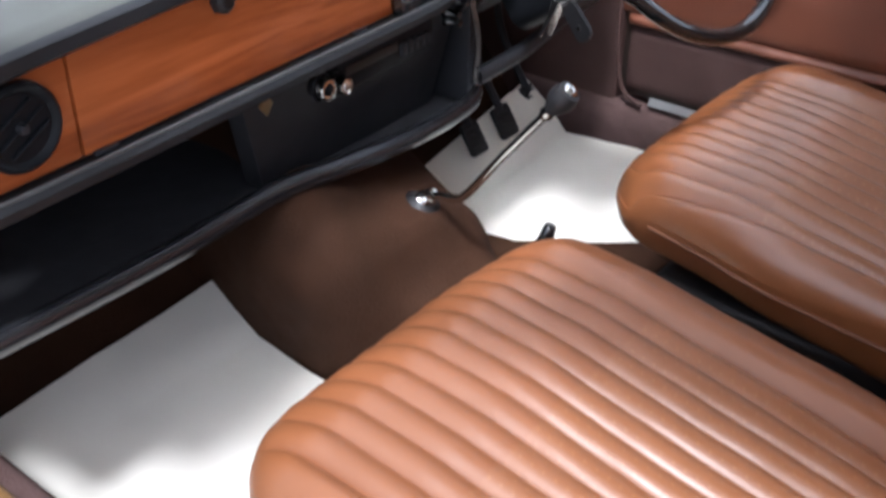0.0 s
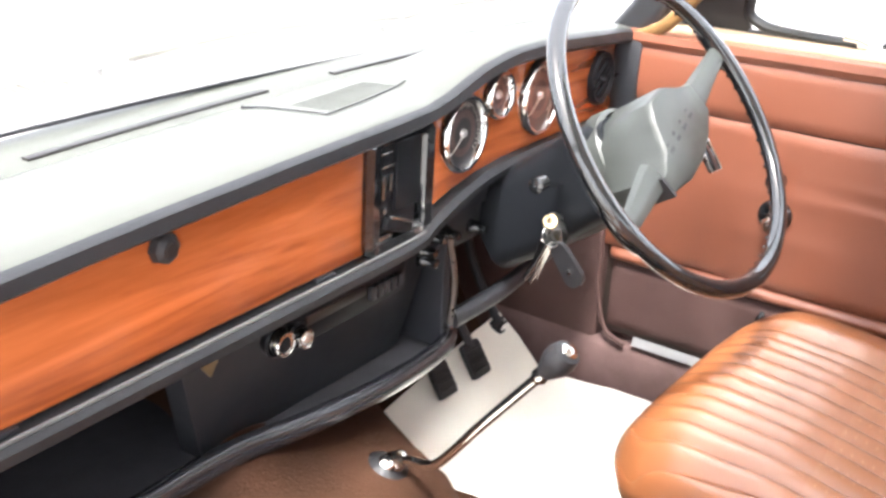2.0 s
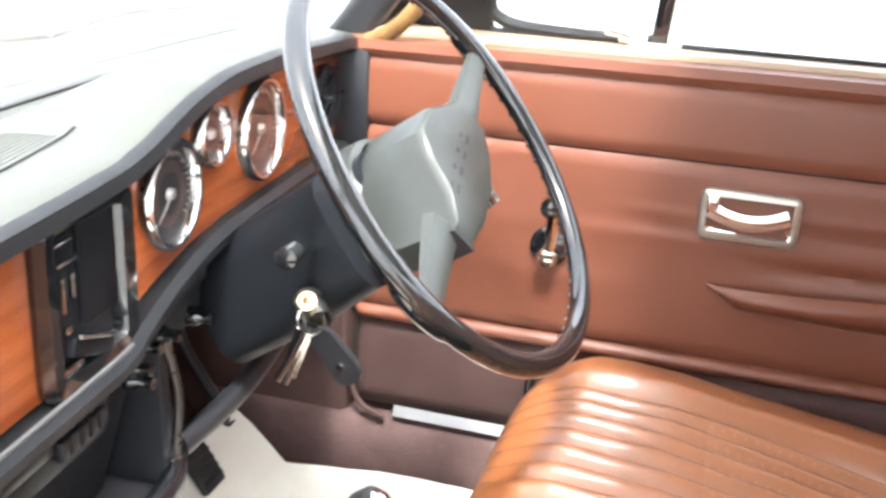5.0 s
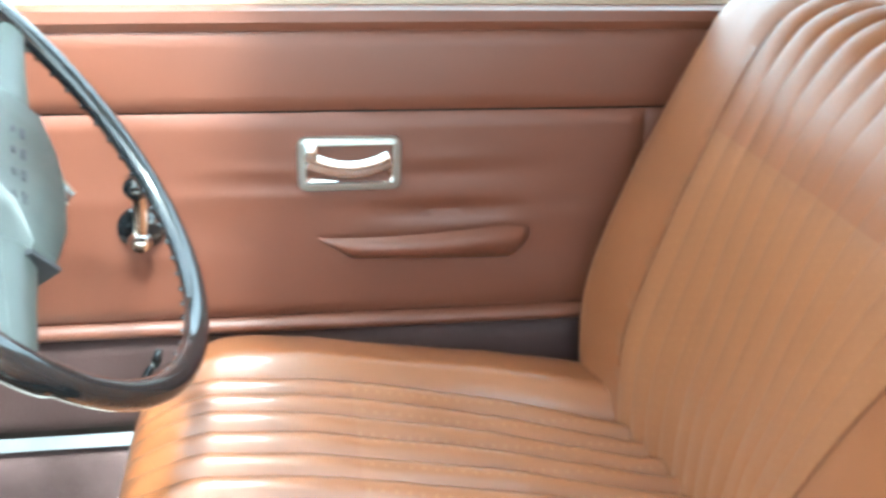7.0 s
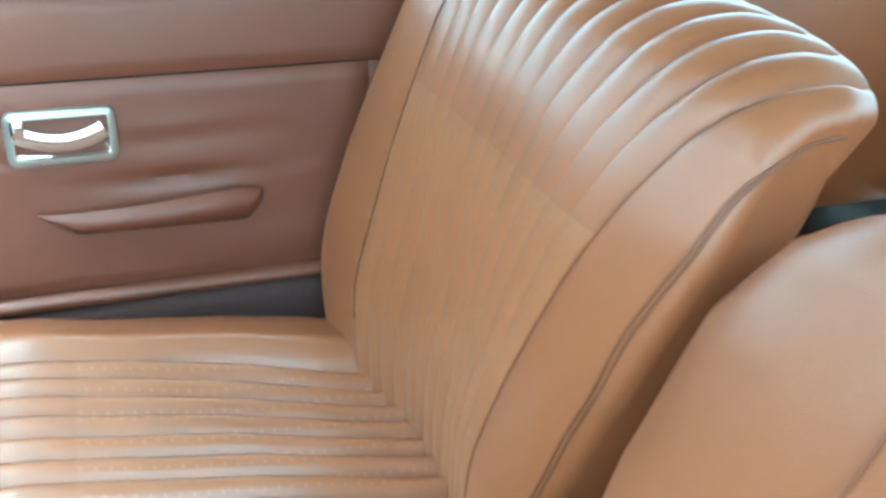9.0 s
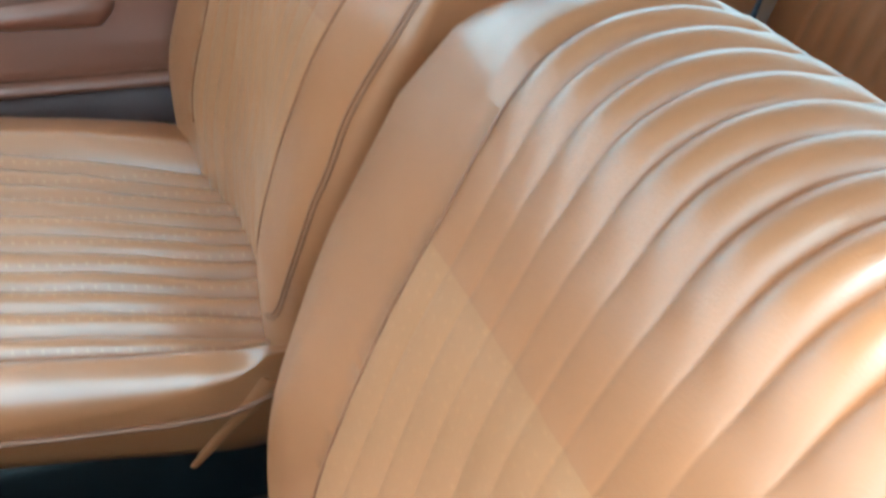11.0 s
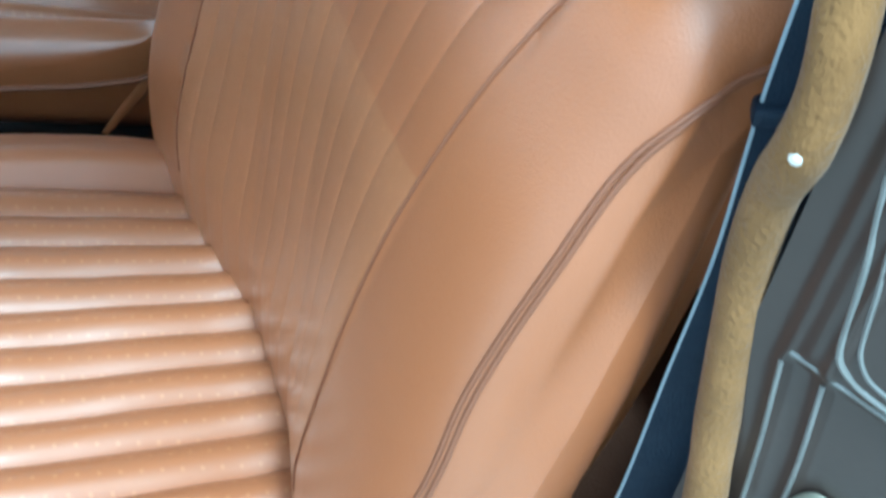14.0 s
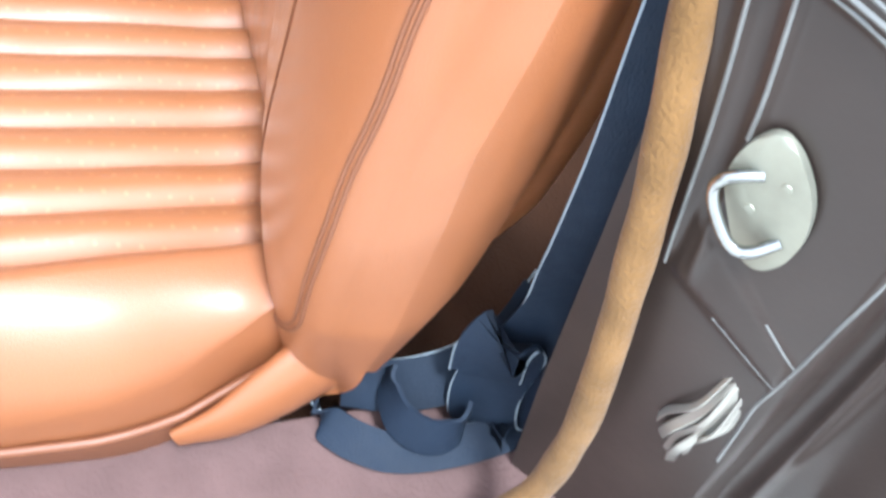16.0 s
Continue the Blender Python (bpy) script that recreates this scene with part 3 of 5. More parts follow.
def dashboard():
    dash = thing("dashboard", (0, 0.95, 0.30), "black padded dashboard with orange-brown wood veneer fascia", "dashboard")
    # padded top: rises to a hood over the instruments
    xs = np.linspace(-0.66, 0.70, 70)
    rings = []
    for x in xs:
        h = hood(x)
        y = dash_y(x)
        ring = [Vector((x, y + 0.02, h - 0.010)), Vector((x, y - 0.012, h - 0.008)), Vector((x, y - 0.019, h - 0.004)), Vector((x, y - 0.018, h)), Vector((x, y - 0.008, h + 0.006)),
                Vector((x, y + 0.012, h + 0.009)), Vector((x, y + 0.05, h + 0.011)), Vector((x, y + 0.11, 0.655 + (h - 0.655) * 0.5 + 0.008)), Vector((x, screen_y(x) - 0.022, 0.655 + 0.02 * x)), Vector((x, screen_y(x), 0.60))]
        rings.append(ring)
    part("top_pad", bridge(bmesh.new(), rings, closed_loop=False), M_DASHTOP, dash, "grey vinyl padded dash top", angle=50)
    # black nose roll along the edge
    nose = sweep(curve_points([dash_point(x, hood(x) - 0.007, 0.010) for x in np.linspace(-0.66, 0.70, 36)], 2),
                 [(0.009, -0.010), (0.011, 0.004), (0.007, 0.012), (-0.006, 0.013), (-0.012, 0.004), (-0.012, -0.010)], side=(0, 0, 1))
    part("nose_roll", nose, M_ROLL, dash, "black padded edge of the dash top")
    # demister strip along the windscreen with its slots
    strip = [Vector((x, screen_y(x), 0.650 + 0.02 * x)) for x in np.linspace(-0.66, 0.70, 40)]
    part("demister_strip", sweep(strip, [(-0.026, -0.012), (-0.026, 0.003), (-0.022, 0.006), (0.052, 0.012), (0.058, 0.004), (0.058, -0.012)], side=(0, 1, 0)), M_DASHTOP, dash, "pale demister strip below the windscreen")
    for x0, x1 in ((-0.62, -0.43), (-0.345, -0.01), (0.112, 0.48)):
        line = [Vector((x, screen_y(x) - 0.004, 0.6585 + 0.02 * x)) for x in np.linspace(x0, x1, 14)]
        part("slot", sweep(line, round_rect(0.010, 0.003, 0.001, 2), side=(0, 1, 0)), M_DIAL, dash, "black demister slot")
    bead = [v + Vector((0, -0.028, 0.004)) for v in strip]
    part("strip_bead", tube(bead, 0.002, 6, 1), M_BLACK, dash)
    # loudspeaker grille let into the top
    def pad_z(x, y):
        h = hood(x)
        return interp(y, [dash_y(x) + 0.012, dash_y(x) + 0.05, dash_y(x) + 0.11, screen_y(x) - 0.02], [h + 0.009, h + 0.011, 0.655 + (h - 0.655) * 0.5 + 0.008, 0.655])

    def on_pad(points, lift, per=10):
        flat = [Vector(p).lerp(Vector(q), k / per) for p, q in zip(points, points[1:]) for k in range(per)] + [Vector(points[-1])]
        return [Vector((p.x, p.y, pad_z(p.x, p.y) + lift)) for p in flat]

    corner = [(-0.085, 0.962), (-0.050, 0.868), (0.105, 0.885)]
    grille = part("speaker_grille", sweep(on_pad(corner, 0.0004), round_rect(0.003, 0.0016, 0.0005, 1), side=(0, 0, 1)), M_BLACK, dash, "angled speaker grille in the dash top")
    for k in np.linspace(0.08, 0.55, 9):
        p, q = Vector(corner[1]).lerp(Vector(corner[0]), k), Vector(corner[2]).lerp(Vector((0.11, 0.98)), k)
        part("slit", sweep(on_pad([p.lerp(q, 0.10), p.lerp(q, 0.90)], 0.0003), round_rect(0.0007, 0.0009, 0.0002, 1), side=(0, 1, 0)), M_DASHTOP, grille)

    # core behind the fascia
    core = [[Vector((x, dash_y(x) + 0.012, z)) for z in (0.49, 0.60)] + [Vector((x, 0.95, 0.60)), Vector((x, 0.95, 0.49))] for x in np.linspace(-0.655, 0.69, 12)]
    part("core", bridge(bmesh.new(), core), M_BLACK, dash)

    def fascia(name, outline, label, thick=0.010):
        return part(name, plate(outline, dash_frame(0, 0, -0.012) @ Matrix.Rotation(0, 4, "X"), thick, 0.002), M_WOOD, dash, label)

    k = 1.0023
    lid = fascia("glovebox_lid", [(x * k, z) for x, z in [(-0.5135, 0.5015), (-0.026, 0.5025), (-0.026, 0.647), (-0.15, 0.641), (-0.31, 0.634), (-0.5135, 0.618)]], "wood veneer glovebox lid")
    fascia("vent_panel", [(x * k, z) for x, z in [(-0.640, 0.512), (-0.622, 0.5015), (-0.5165, 0.5015), (-0.5165, 0.618), (-0.640, 0.610)]], "wood veneer panel round the vent")
    fascia("instrument_panel", [(x * k, z) for x, z in [(0.097, 0.520), (0.15, 0.535), (0.21, 0.545), (0.28, 0.550), (0.40, 0.550), (0.62, 0.548), (0.642, 0.56), (0.642, 0.665), (0.61, 0.674), (0.40, 0.685), (0.27, 0.684), (0.19, 0.672), (0.14, 0.652), (0.10, 0.634)]],
           "wood veneer instrument panel")
    m = dash_frame(-0.322, 0.603, 0.0)
    lock = part("lid_lock", lathe([(0, 0.012), (0.009, 0.012), (0.014, 0.008), (0.0155, 0.0)], 8, m), M_LEATHER, lid, "black glovebox lock button")
    part("keyhole", lathe([(0, 0.0125), (0.006, 0.0125), (0.006, 0.010)], 16, m), M_DIAL, None).parent = lid
    for x in (-0.49, -0.10):
        part("hinge", rbox((x - 0.014, dash_y(x) - 0.004, 0.4985), (x + 0.014, dash_y(x) + 0.002, 0.5035), 0.001), M_BLACK, lid)
    # chrome lower bead and the black roll below it
    part("chrome_bead", tube([dash_point(x, z, 0.010) for x, z in [(-0.645, 0.512), (-0.62, 0.500), (-0.5, 0.498), (-0.25, 0.499), (0.02, 0.500), (0.09, 0.503)]], 0.0022, 8), M_STRIP, dash, "thin dull bead under the fascia")
    roll = curve_points([dash_point(x, z, 0.004) for x, z in [(-0.65, 0.488), (-0.4, 0.487), (-0.1, 0.488), (0.06, 0.490), (0.10, 0.503), (0.16, 0.522), (0.24, 0.536), (0.34, 0.539), (0.50, 0.537), (0.64, 0.536)]], 6)
    part("lower_roll", sweep(roll, [(0.010, -0.012), (0.011, 0.006), (0.004, 0.013), (-0.006, 0.012), (-0.011, 0.004), (-0.010, -0.012)], side=(0, 0, 1)), M_ROLL, dash, "black padded roll under the fascia")
    # ashtray and heater lever tower
    m = dash_frame(0.034, 0.570, 0.0)
    tower = sweep([Vector((x, y, 0)) for x, y in round_rect(0.108, 0.130, 0.012, 4)], [(0.008, -0.008), (0.010, 0.006), (0.004, 0.013), (-0.004, 0.012), (-0.009, 0.002), (-0.010, -0.014)], side=(0, 0, 1), closed=True)
    bmesh.ops.transform(tower, matrix=m, verts=tower.verts)
    tower = part("control_tower", tower, M_GLOSS_BLACK, dash, "black framed heater control panel")
    part("backing", rbox((-0.052, -0.062, -0.014), (0.052, 0.062, -0.004), 0.003, m=m), M_BLACK, tower)
    part("lever_track", rbox((-0.044, -0.046, -0.004), (-0.012, 0.050, 0.001), 0.003, m=m), M_SHROUD, tower)
    part("cover", rbox((-0.006, -0.030, -0.004), (0.046, 0.054, 0.002), 0.004, m=m), M_SHROUD, tower)
    for x, y, w, h in ((-0.030, 0.046, 0.024, 0.0025), (-0.026, 0.030, 0.026, 0.003), (-0.034, 0.006, 0.006, 0.028), (-0.020, 0.010, 0.004, 0.020), (-0.030, -0.022, 0.008, 0.007), (-0.028, -0.054, 0.026, 0.007)):
        part("lever", rbox((x - w / 2, y - h / 2, 0.000), (x + w / 2, y + h / 2, 0.005), 0.0012, m=m), M_FOIL, tower)
    tray = part("ashtray", rbox((-0.016, -0.052, -0.002), (0.040, -0.036, 0.008), 0.003, m=m @ Matrix.Rotation(-0.35, 4, "Z")), M_SHROUD, tower, "small ashtray with a bright lip")
    part("lip", rbox((-0.014, -0.038, 0.006), (0.038, -0.034, 0.011), 0.0015, m=m @ Matrix.Rotation(-0.35, 4, "Z")), M_FOIL, tray)
    # round air vents
    for x, z in ((-0.575, 0.557), (0.585, 0.612)):
        m = dash_frame(x, z, 0.0)
        r = 0.040
        vent = part("air_vent", lathe([(r + 0.003, -0.002), (r + 0.002, 0.005), (r - 0.002, 0.008), (r - 0.006, 0.006), (r - 0.008, 0.003), (0, 0.002)], 36, m), M_SHROUD, dash, "round black air vent")
        for k2 in (-0.015, 0.0, 0.015):
            half_w = math.sqrt(0.029 ** 2 - k2 ** 2)
            part("vane", rbox((-half_w, k2 - 0.001, 0.002), (half_w, k2 + 0.001, 0.007), 0.0006, 1, m=m @ Matrix.Rotation(0.5, 4, "Z")), M_SHROUD, vent)
        part("vane_knob", lathe([(0, 0.012), (0.004, 0.011), (0.005, 0.006), (0.005, 0.002)], 14, m), M_BLACK, vent)
    # instruments
    for name, x, z, r in (("tachometer", 0.168, 0.606, 0.049), ("fuel_gauge", 0.252, 0.641, 0.032), ("speedometer", 0.372, 0.620, 0.054)):
        m = dash_frame(x, z, 0.0)
        dial = part(name, lathe([(r + 0.001, -0.002), (r + 0.001, 0.008), (r - 0.002, 0.012), (r - 0.005, 0.011), (r - 0.007, 0.006), (r - 0.008, 0.001)], 48, m), M_CHROME, dash, "chrome-ringed round instrument with a dark face")
        part("face", lathe([(r - 0.007, 0.0016), (0, 0.0016)], 40, m), M_DIAL, dial)
        part("ring", lathe([(r * 0.60, 0.0022), (r * 0.40, 0.0024)], 40, m), M_DIALRING, dial)
        for i in range(28 if r > 0.04 else 9):
            a = radians(-130 + 260 * i / (27 if r > 0.04 else 8))
            d = Vector((math.sin(a), math.cos(a), 0))
            long = 0.10 if i % 3 == 0 else 0.06
            part("tick", sweep([m @ (d * r * (0.76 - long) + Vector((0, 0, 0.0026))), m @ (d * r * 0.78 + Vector((0, 0, 0.0026)))], round_rect(0.0012, 0.0008, 0.0003, 1)), M_NEEDLE, dial)
        a = radians(-128 if r > 0.04 else -70)
        d = Vector((math.sin(a), math.cos(a), 0))
        part("needle", sweep([m @ (d * -0.006 + Vector((0, 0, 0.0048))), m @ (d * r * 0.66 + Vector((0, 0, 0.0048)))], round_rect(0.0018, 0.001, 0.0004, 1), scale=[1.3, 0.5]), M_NEEDLE, dial)
        part("boss", lathe([(0, 0.0075), (0.004, 0.0065), (0.006, 0.002)], 16, m), M_SATIN, dial)
        glass = part("lens", lathe([(0, 0.0105), (r - 0.006, 0.0095), (r - 0.006, 0.0080), (0, 0.0090)], 32, m), M_GLASS, dial)
        glass.visible_shadow = False
    # end cap by the driver's door
    part("end_cap", rbox((0.645, 0.835, 0.535), (0.700, 0.93, 0.672), 0.012), M_BLACK_VINYL, dash)
    # radio panel, switches, panel under the glovebox
    under = [[Vector((x, dash_y(x) + 0.094, 0.28)), Vector((x, dash_y(x) + 0.03, 0.495))] + [Vector((x, dash_y(x) + 0.06, 0.495)), Vector((x, dash_y(x) + 0.13, 0.28))] for x in (-0.29, 0.0, 0.18)]
    under[0][0].x = under[0][3].x = -0.203
    part("radio_panel", bridge(bmesh.new(), under), M_BLACK, dash, "black panel that holds the radio")
    radio = part("radio", rbox((-0.095, -0.020, -0.012), (0.115, 0.024, 0.012), 0.004, m=dash_frame(-0.03, 0.438, -0.030)), M_SHROUD, dash, "slim black radio with push buttons")
    for i in range(5):
        part("push_button", rbox((0.040 + 0.014 * i - 0.0055, -0.008, 0.010), (0.040 + 0.014 * i + 0.0055, 0.010, 0.018), 0.002, m=dash_frame(-0.03, 0.438, -0.030)), M_BLACK, radio)
    part("tuning_scale", rbox((-0.08, 0.002, 0.010), (0.03, 0.014, 0.0135), 0.001, m=dash_frame(-0.03, 0.438, -0.030)), M_DIAL, radio)
    for x, z, r in ((-0.160, 0.444, 0.0145), (-0.126, 0.437, 0.0115)):
        m = dash_frame(x, z, -0.014)
        knob = part("radio_knob", lathe([(r, 0.0), (r, 0.010), (r * 0.92, 0.013), (r * 0.80, 0.0135), (r * 0.76, 0.012), (0, 0.012)], 28, m), M_CHROME, dash, "chrome radio knob")
        part("face", lathe([(r * 0.62, 0.0118), (r * 0.50, 0.0135), (0, 0.014)], 20, m), M_SATIN if r < 0.012 else M_SHROUD, knob)
        part("collar", lathe([(r + 0.001, -0.010), (r + 0.004, 0.0), (r + 0.002, 0.002)], 24, m), M_SHROUD, knob)
    m = dash_frame(-0.245, 0.448, -0.03)
    part("emblem", plate([(-0.011, 0), (0, -0.014), (0.011, 0), (0, 0.014)], m, 0.004, 0.001), M_BRASS, dash, "small brass badge")
    for x, z in ((0.115, 0.462), (0.135, 0.474), (0.118, 0.448), (0.24, 0.458), (0.17, 0.470)):
        m = dash_frame(x, z, -0.02)
        part("switch", lathe([(0.010, 0.0), (0.009, 0.010), (0.006, 0.014), (0.006, 0.026), (0, 0.028)], 16, m), M_GLOSS_BLACK, dash)
    knee = [[Vector((x, dash_y(x) + 0.015, 0.53)), Vector((x, dash_y(x) + 0.02, 0.46)), Vector((x, dash_y(x) + 0.07, 0.40)), Vector((x, dash_y(x) + 0.12, 0.41)), Vector((x, dash_y(x) + 0.12, 0.53))] for x in np.linspace(0.18, 0.66, 6)]
    part("knee_panel", bridge(bmesh.new(), knee), M_BLACK, dash)
    # parcel shelf: floor, back and thick rolled lip
    lip = curve_points([(-0.655, 0.872, 0.300), (-0.42, 0.873, 0.298), (-0.22, 0.873, 0.307), (-0.12, 0.862, 0.305), (-0.02, 0.855, 0.299), (0.10, 0.858, 0.292), (0.19, 0.868, 0.292), (0.225, 0.882, 0.300)], 8)
    part("shelf_lip", sweep(lip, [(0.016 * math.cos(a), 0.013 * math.sin(a)) for a in np.linspace(0, 2 * math.pi, 13)[:-1]], side=(0, 0, 1)), M_LIP, dash, "shiny rolled black lip of the parcel shelf")
    rows = [[Vector((p.x, p.y + 0.008, p.z - 0.012)), Vector((p.x, 1.16, p.z - 0.03)), Vector((p.x, 1.16, p.z - 0.045)), Vector((p.x, p.y + 0.008, p.z - 0.022))] for p in lip]
    part("parcel_shelf", bridge(bmesh.new(), rows), M_SHELF, dash, "black parcel shelf")
    part("shelf_back", rbox((-0.655, 1.13, 0.26), (0.24, 1.16, 0.60), 0.01), M_SHELF, dash)
    part("shelf_end", rbox((-0.66, 0.88, 0.28), (-0.645, 1.14, 0.50), 0.005), M_BLACK, dash)
    part("shelf_end", rbox((0.196, 0.875, 0.285), (0.214, 1.14, 0.52), 0.005), M_BLACK, dash)
    bar = curve_points([(0.20, 0.86, 0.335), (0.30, 0.845, 0.352), (0.42, 0.85, 0.37), (0.60, 0.87, 0.38)], 8)
    part("knee_rail", sweep(bar, [(0.014 * math.cos(a), 0.011 * math.sin(a)) for a in np.linspace(0, 2 * math.pi, 13)[:-1]], side=(0, 0, 1)), M_BLACK_VINYL, dash, "black padded rail under the steering column")
    part("stay", tube([(0.16, 0.845, 0.47), (0.185, 0.85, 0.40), (0.195, 0.86, 0.33)], 0.004, 8), M_SATIN, dash)
    part("stay_screw", lathe([(0, 0.010), (0.006, 0.008), (0.007, 0)], 12, frame_of((0.205, 0.872, 0.318), (1, 0, 0), (0, 0.6, 0.8))), M_CHROME, dash)


dashboard()


# ---- seats ----
PLEATS_B = 12
CUSH_W, CUSH_SHIFT, PLEAT_C = 0.262, 0.014, 0.192


def groove(x, half, pitch, depth):
    """Depth of the sewn pleats at x."""
    if abs(x) > half + 0.010:
        return 0.0
    s = abs(math.sin(math.pi * (x + half) / pitch))
    d = depth * (1 - s ** 0.55)
    if abs(x) > half:
        d = depth * max(0.0, 1 - (abs(x) - half) / 0.010) ** 2
    return -d


def columns(pleats, per, sides):
    """Places across a pleated panel: (v, e), v from -1 to 1 over the pleats, e from 0 to 1 from the last seam to the edge."""
    mid = [-1 + 2 * (j + (1 - math.cos(math.pi * k / per)) / 2) / pleats for j in range(pleats) for k in range(per)] + [1.0]
    out = [math.sin(math.pi / 2 * k / sides) ** 0.8 for k in range(1, sides + 1)]
    return [(-1.0, e) for e in out[::-1]] + [(v, 0.0) for v in mid] + [(1.0, e) for e in out]


def across(n):
    return [math.sin(math.pi / 2 * u) * 0.35 + u * 0.65 for u in np.linspace(-1, 1, n)]


def back_width(z, side=1):
    """Half the width of the backrest to either side; fuller towards the middle of the car."""
    zs = [0.19, 0.24, 0.30, 0.40, 0.50, 0.60, 0.66, 0.69, 0.71, 0.735]
    if DRIVER and side < 0:
        return interp(z, zs, [0.239, 0.252, 0.268, 0.303, 0.335, 0.366, 0.374, 0.372, 0.368, 0.362])
    if DRIVER:
        return interp(z, zs, [0.248, 0.263, 0.276, 0.284, 0.286, 0.283, 0.280, 0.276, 0.268, 0.257])
    if side < 0:
        return interp(z, zs, [0.252, 0.266, 0.280, 0.288, 0.290, 0.285, 0.278, 0.274, 0.270, 0.265])
    return interp(z, zs, [0.274, 0.295, 0.308, 0.312, 0.319, 0.309, 0.276, 0.247, 0.213, 0.186])


def seam_knots(z):
    """The two seams that bound the pleats of the backrest, left and right."""
    if DRIVER:
        return (interp(z, [0.24, 0.39, 0.54, 0.61, 0.68, 0.72], [-0.164, -0.201, -0.266, -0.300, -0.335, -0.350]),
                interp(z, [0.24, 0.39, 0.54, 0.61, 0.68, 0.72], [0.136, 0.141, 0.120, 0.112, 0.116, 0.120]))
    return (interp(z, [0.24, 0.39, 0.54, 0.61, 0.68, 0.72], [-0.149, -0.167, -0.200, -0.217, -0.222, -0.219]),
            interp(z, [0.24, 0.39, 0.54, 0.61, 0.68, 0.72], [0.160, 0.169, 0.149, 0.131, 0.136, 0.139]))


@functools.lru_cache(maxsize=None)
def smooth_seams(z, driver):
    near = [seam_knots(z + k * 0.012) for k in range(-4, 5)]
    return sum(a for a, b in near) / 9, sum(b for a, b in near) / 9


def seams(z):
    return smooth_seams(round(z, 5), DRIVER)


def back_groove(x, z, depth):
    lo, hi = seams(z)
    f = (x - lo) / (hi - lo)
    if f < 0 or f > 1:
        return -depth * max(0.0, 1 - max(lo - x, x - hi) / 0.012) ** 2
    return -depth * (1 - abs(math.sin(math.pi * f * PLEATS_B)) ** 0.55)


DRIVER = False
# side view of the backrest, from the foot of its face over the top to the foot of its back
BACK_PROFILE = [(0.086, 0.178), (0.087, 0.28), (0.080, 0.355), (0.052, 0.443), (0.019, 0.525), (-0.013, 0.597), (-0.032, 0.638), (-0.046, 0.667), (-0.065, 0.689),
                (-0.095, 0.704), (-0.130, 0.708), (-0.161, 0.703), (-0.187, 0.692), (-0.198, 0.660), (-0.182, 0.548), (-0.163, 0.42), (-0.134, 0.29), (-0.085, 0.18)]
STEP = 12
BACK_LINE = curve_points([(0, y, z) for y, z in BACK_PROFILE], STEP)


def rear_inset(side):
    """How much narrower the back is than the face; the doorway side of the passenger's seat is rounder."""
    return 0.055 if side < 0 and not DRIVER else 0.040


def back_normal(i):
    d = BACK_LINE[min(len(BACK_LINE) - 1, i + 1)] - BACK_LINE[max(0, i - 1)]
    return Vector((0, d.z, -d.y)).normalized()


def back_point(x, i):
    """A point of the backrest at x, i steps along its side view."""
    p, n = BACK_LINE[i].copy(), back_normal(i)
    behind = smooth01(10 * STEP, 14 * STEP, i)
    w = back_width(p.z, x) - rear_inset(x) * behind
    u = min(1.0, abs(x) / w)
    off = -0.046 * (1 - (1 - u ** (6 - (2.4 * smooth01(0.58, 0.70, p.z) if x < 0 else 0.0))) ** 0.45)
    if i < 12 * STEP:
        roll = smooth01(0.625, 0.697, p.z)
        hollow = interp(x, [-0.28, -0.19, -0.13, -0.08, 0.04, 0.14, 0.24], [-0.030, -0.042, -0.054, -0.062, -0.056, -0.026, 0.0])
        off += hollow * (1 - smooth01(0.34, 0.64, p.z))
        off += back_groove(x, p.z, (0.0018 if DRIVER else 0.0010) + 0.0092 * roll) * smooth01(12 * STEP, 10.5 * STEP, i)
        off += 0.0016 * noise.noise((x * 11, p.z * 9, 3.1)) + 0.0007 * noise.noise((x * 60, p.z * 22, 5.0)) * roll
        lo, hi = seams(p.z)
        if lo < x < hi and p.z < 0.60:
            # the pierced panel is a separate, slightly fuller piece
            f = (x - lo) / (hi - lo) * PLEATS_B
            off += 0.0007 * smooth01(0.580, 0.568, p.z + 0.004 * math.sin(math.pi * f) ** 2)
    p += n * off
    p.x = x
    return p


def back_edge(i, side=1):
    return back_width(BACK_LINE[i].z, side) - rear_inset(side) * smooth01(10 * STEP, 14 * STEP, i)


# side view of the corded seam that runs round the backrest
PIPING = [(0.056, 0.200), (0.053, 0.214), (0.048, 0.228), (0.043, 0.250), (0.035, 0.29), (0.027, 0.349), (0.012, 0.421), (0.0, 0.465), (-0.014, 0.52), (-0.033, 0.571), (-0.056, 0.618), (-0.076, 0.641), (-0.100, 0.652), (-0.130, 0.655)]


def curve_2d(points, per):
    return [(p.y, p.z) for p in curve_points([(0, y, z) for y, z in points], per)]


def flank(bm, side):
    """Corner triples of the backrest's faces on one side."""
    tris = []
    for f in bm.faces:
        v = [p.co for p in f.verts]
        if all(p.x * side > 0.14 for p in v):
            tris += [(v[0], v[k], v[k + 1]) for k in range(1, len(v) - 1)]
    return np.array([[tuple(p) for p in t] for t in tris])


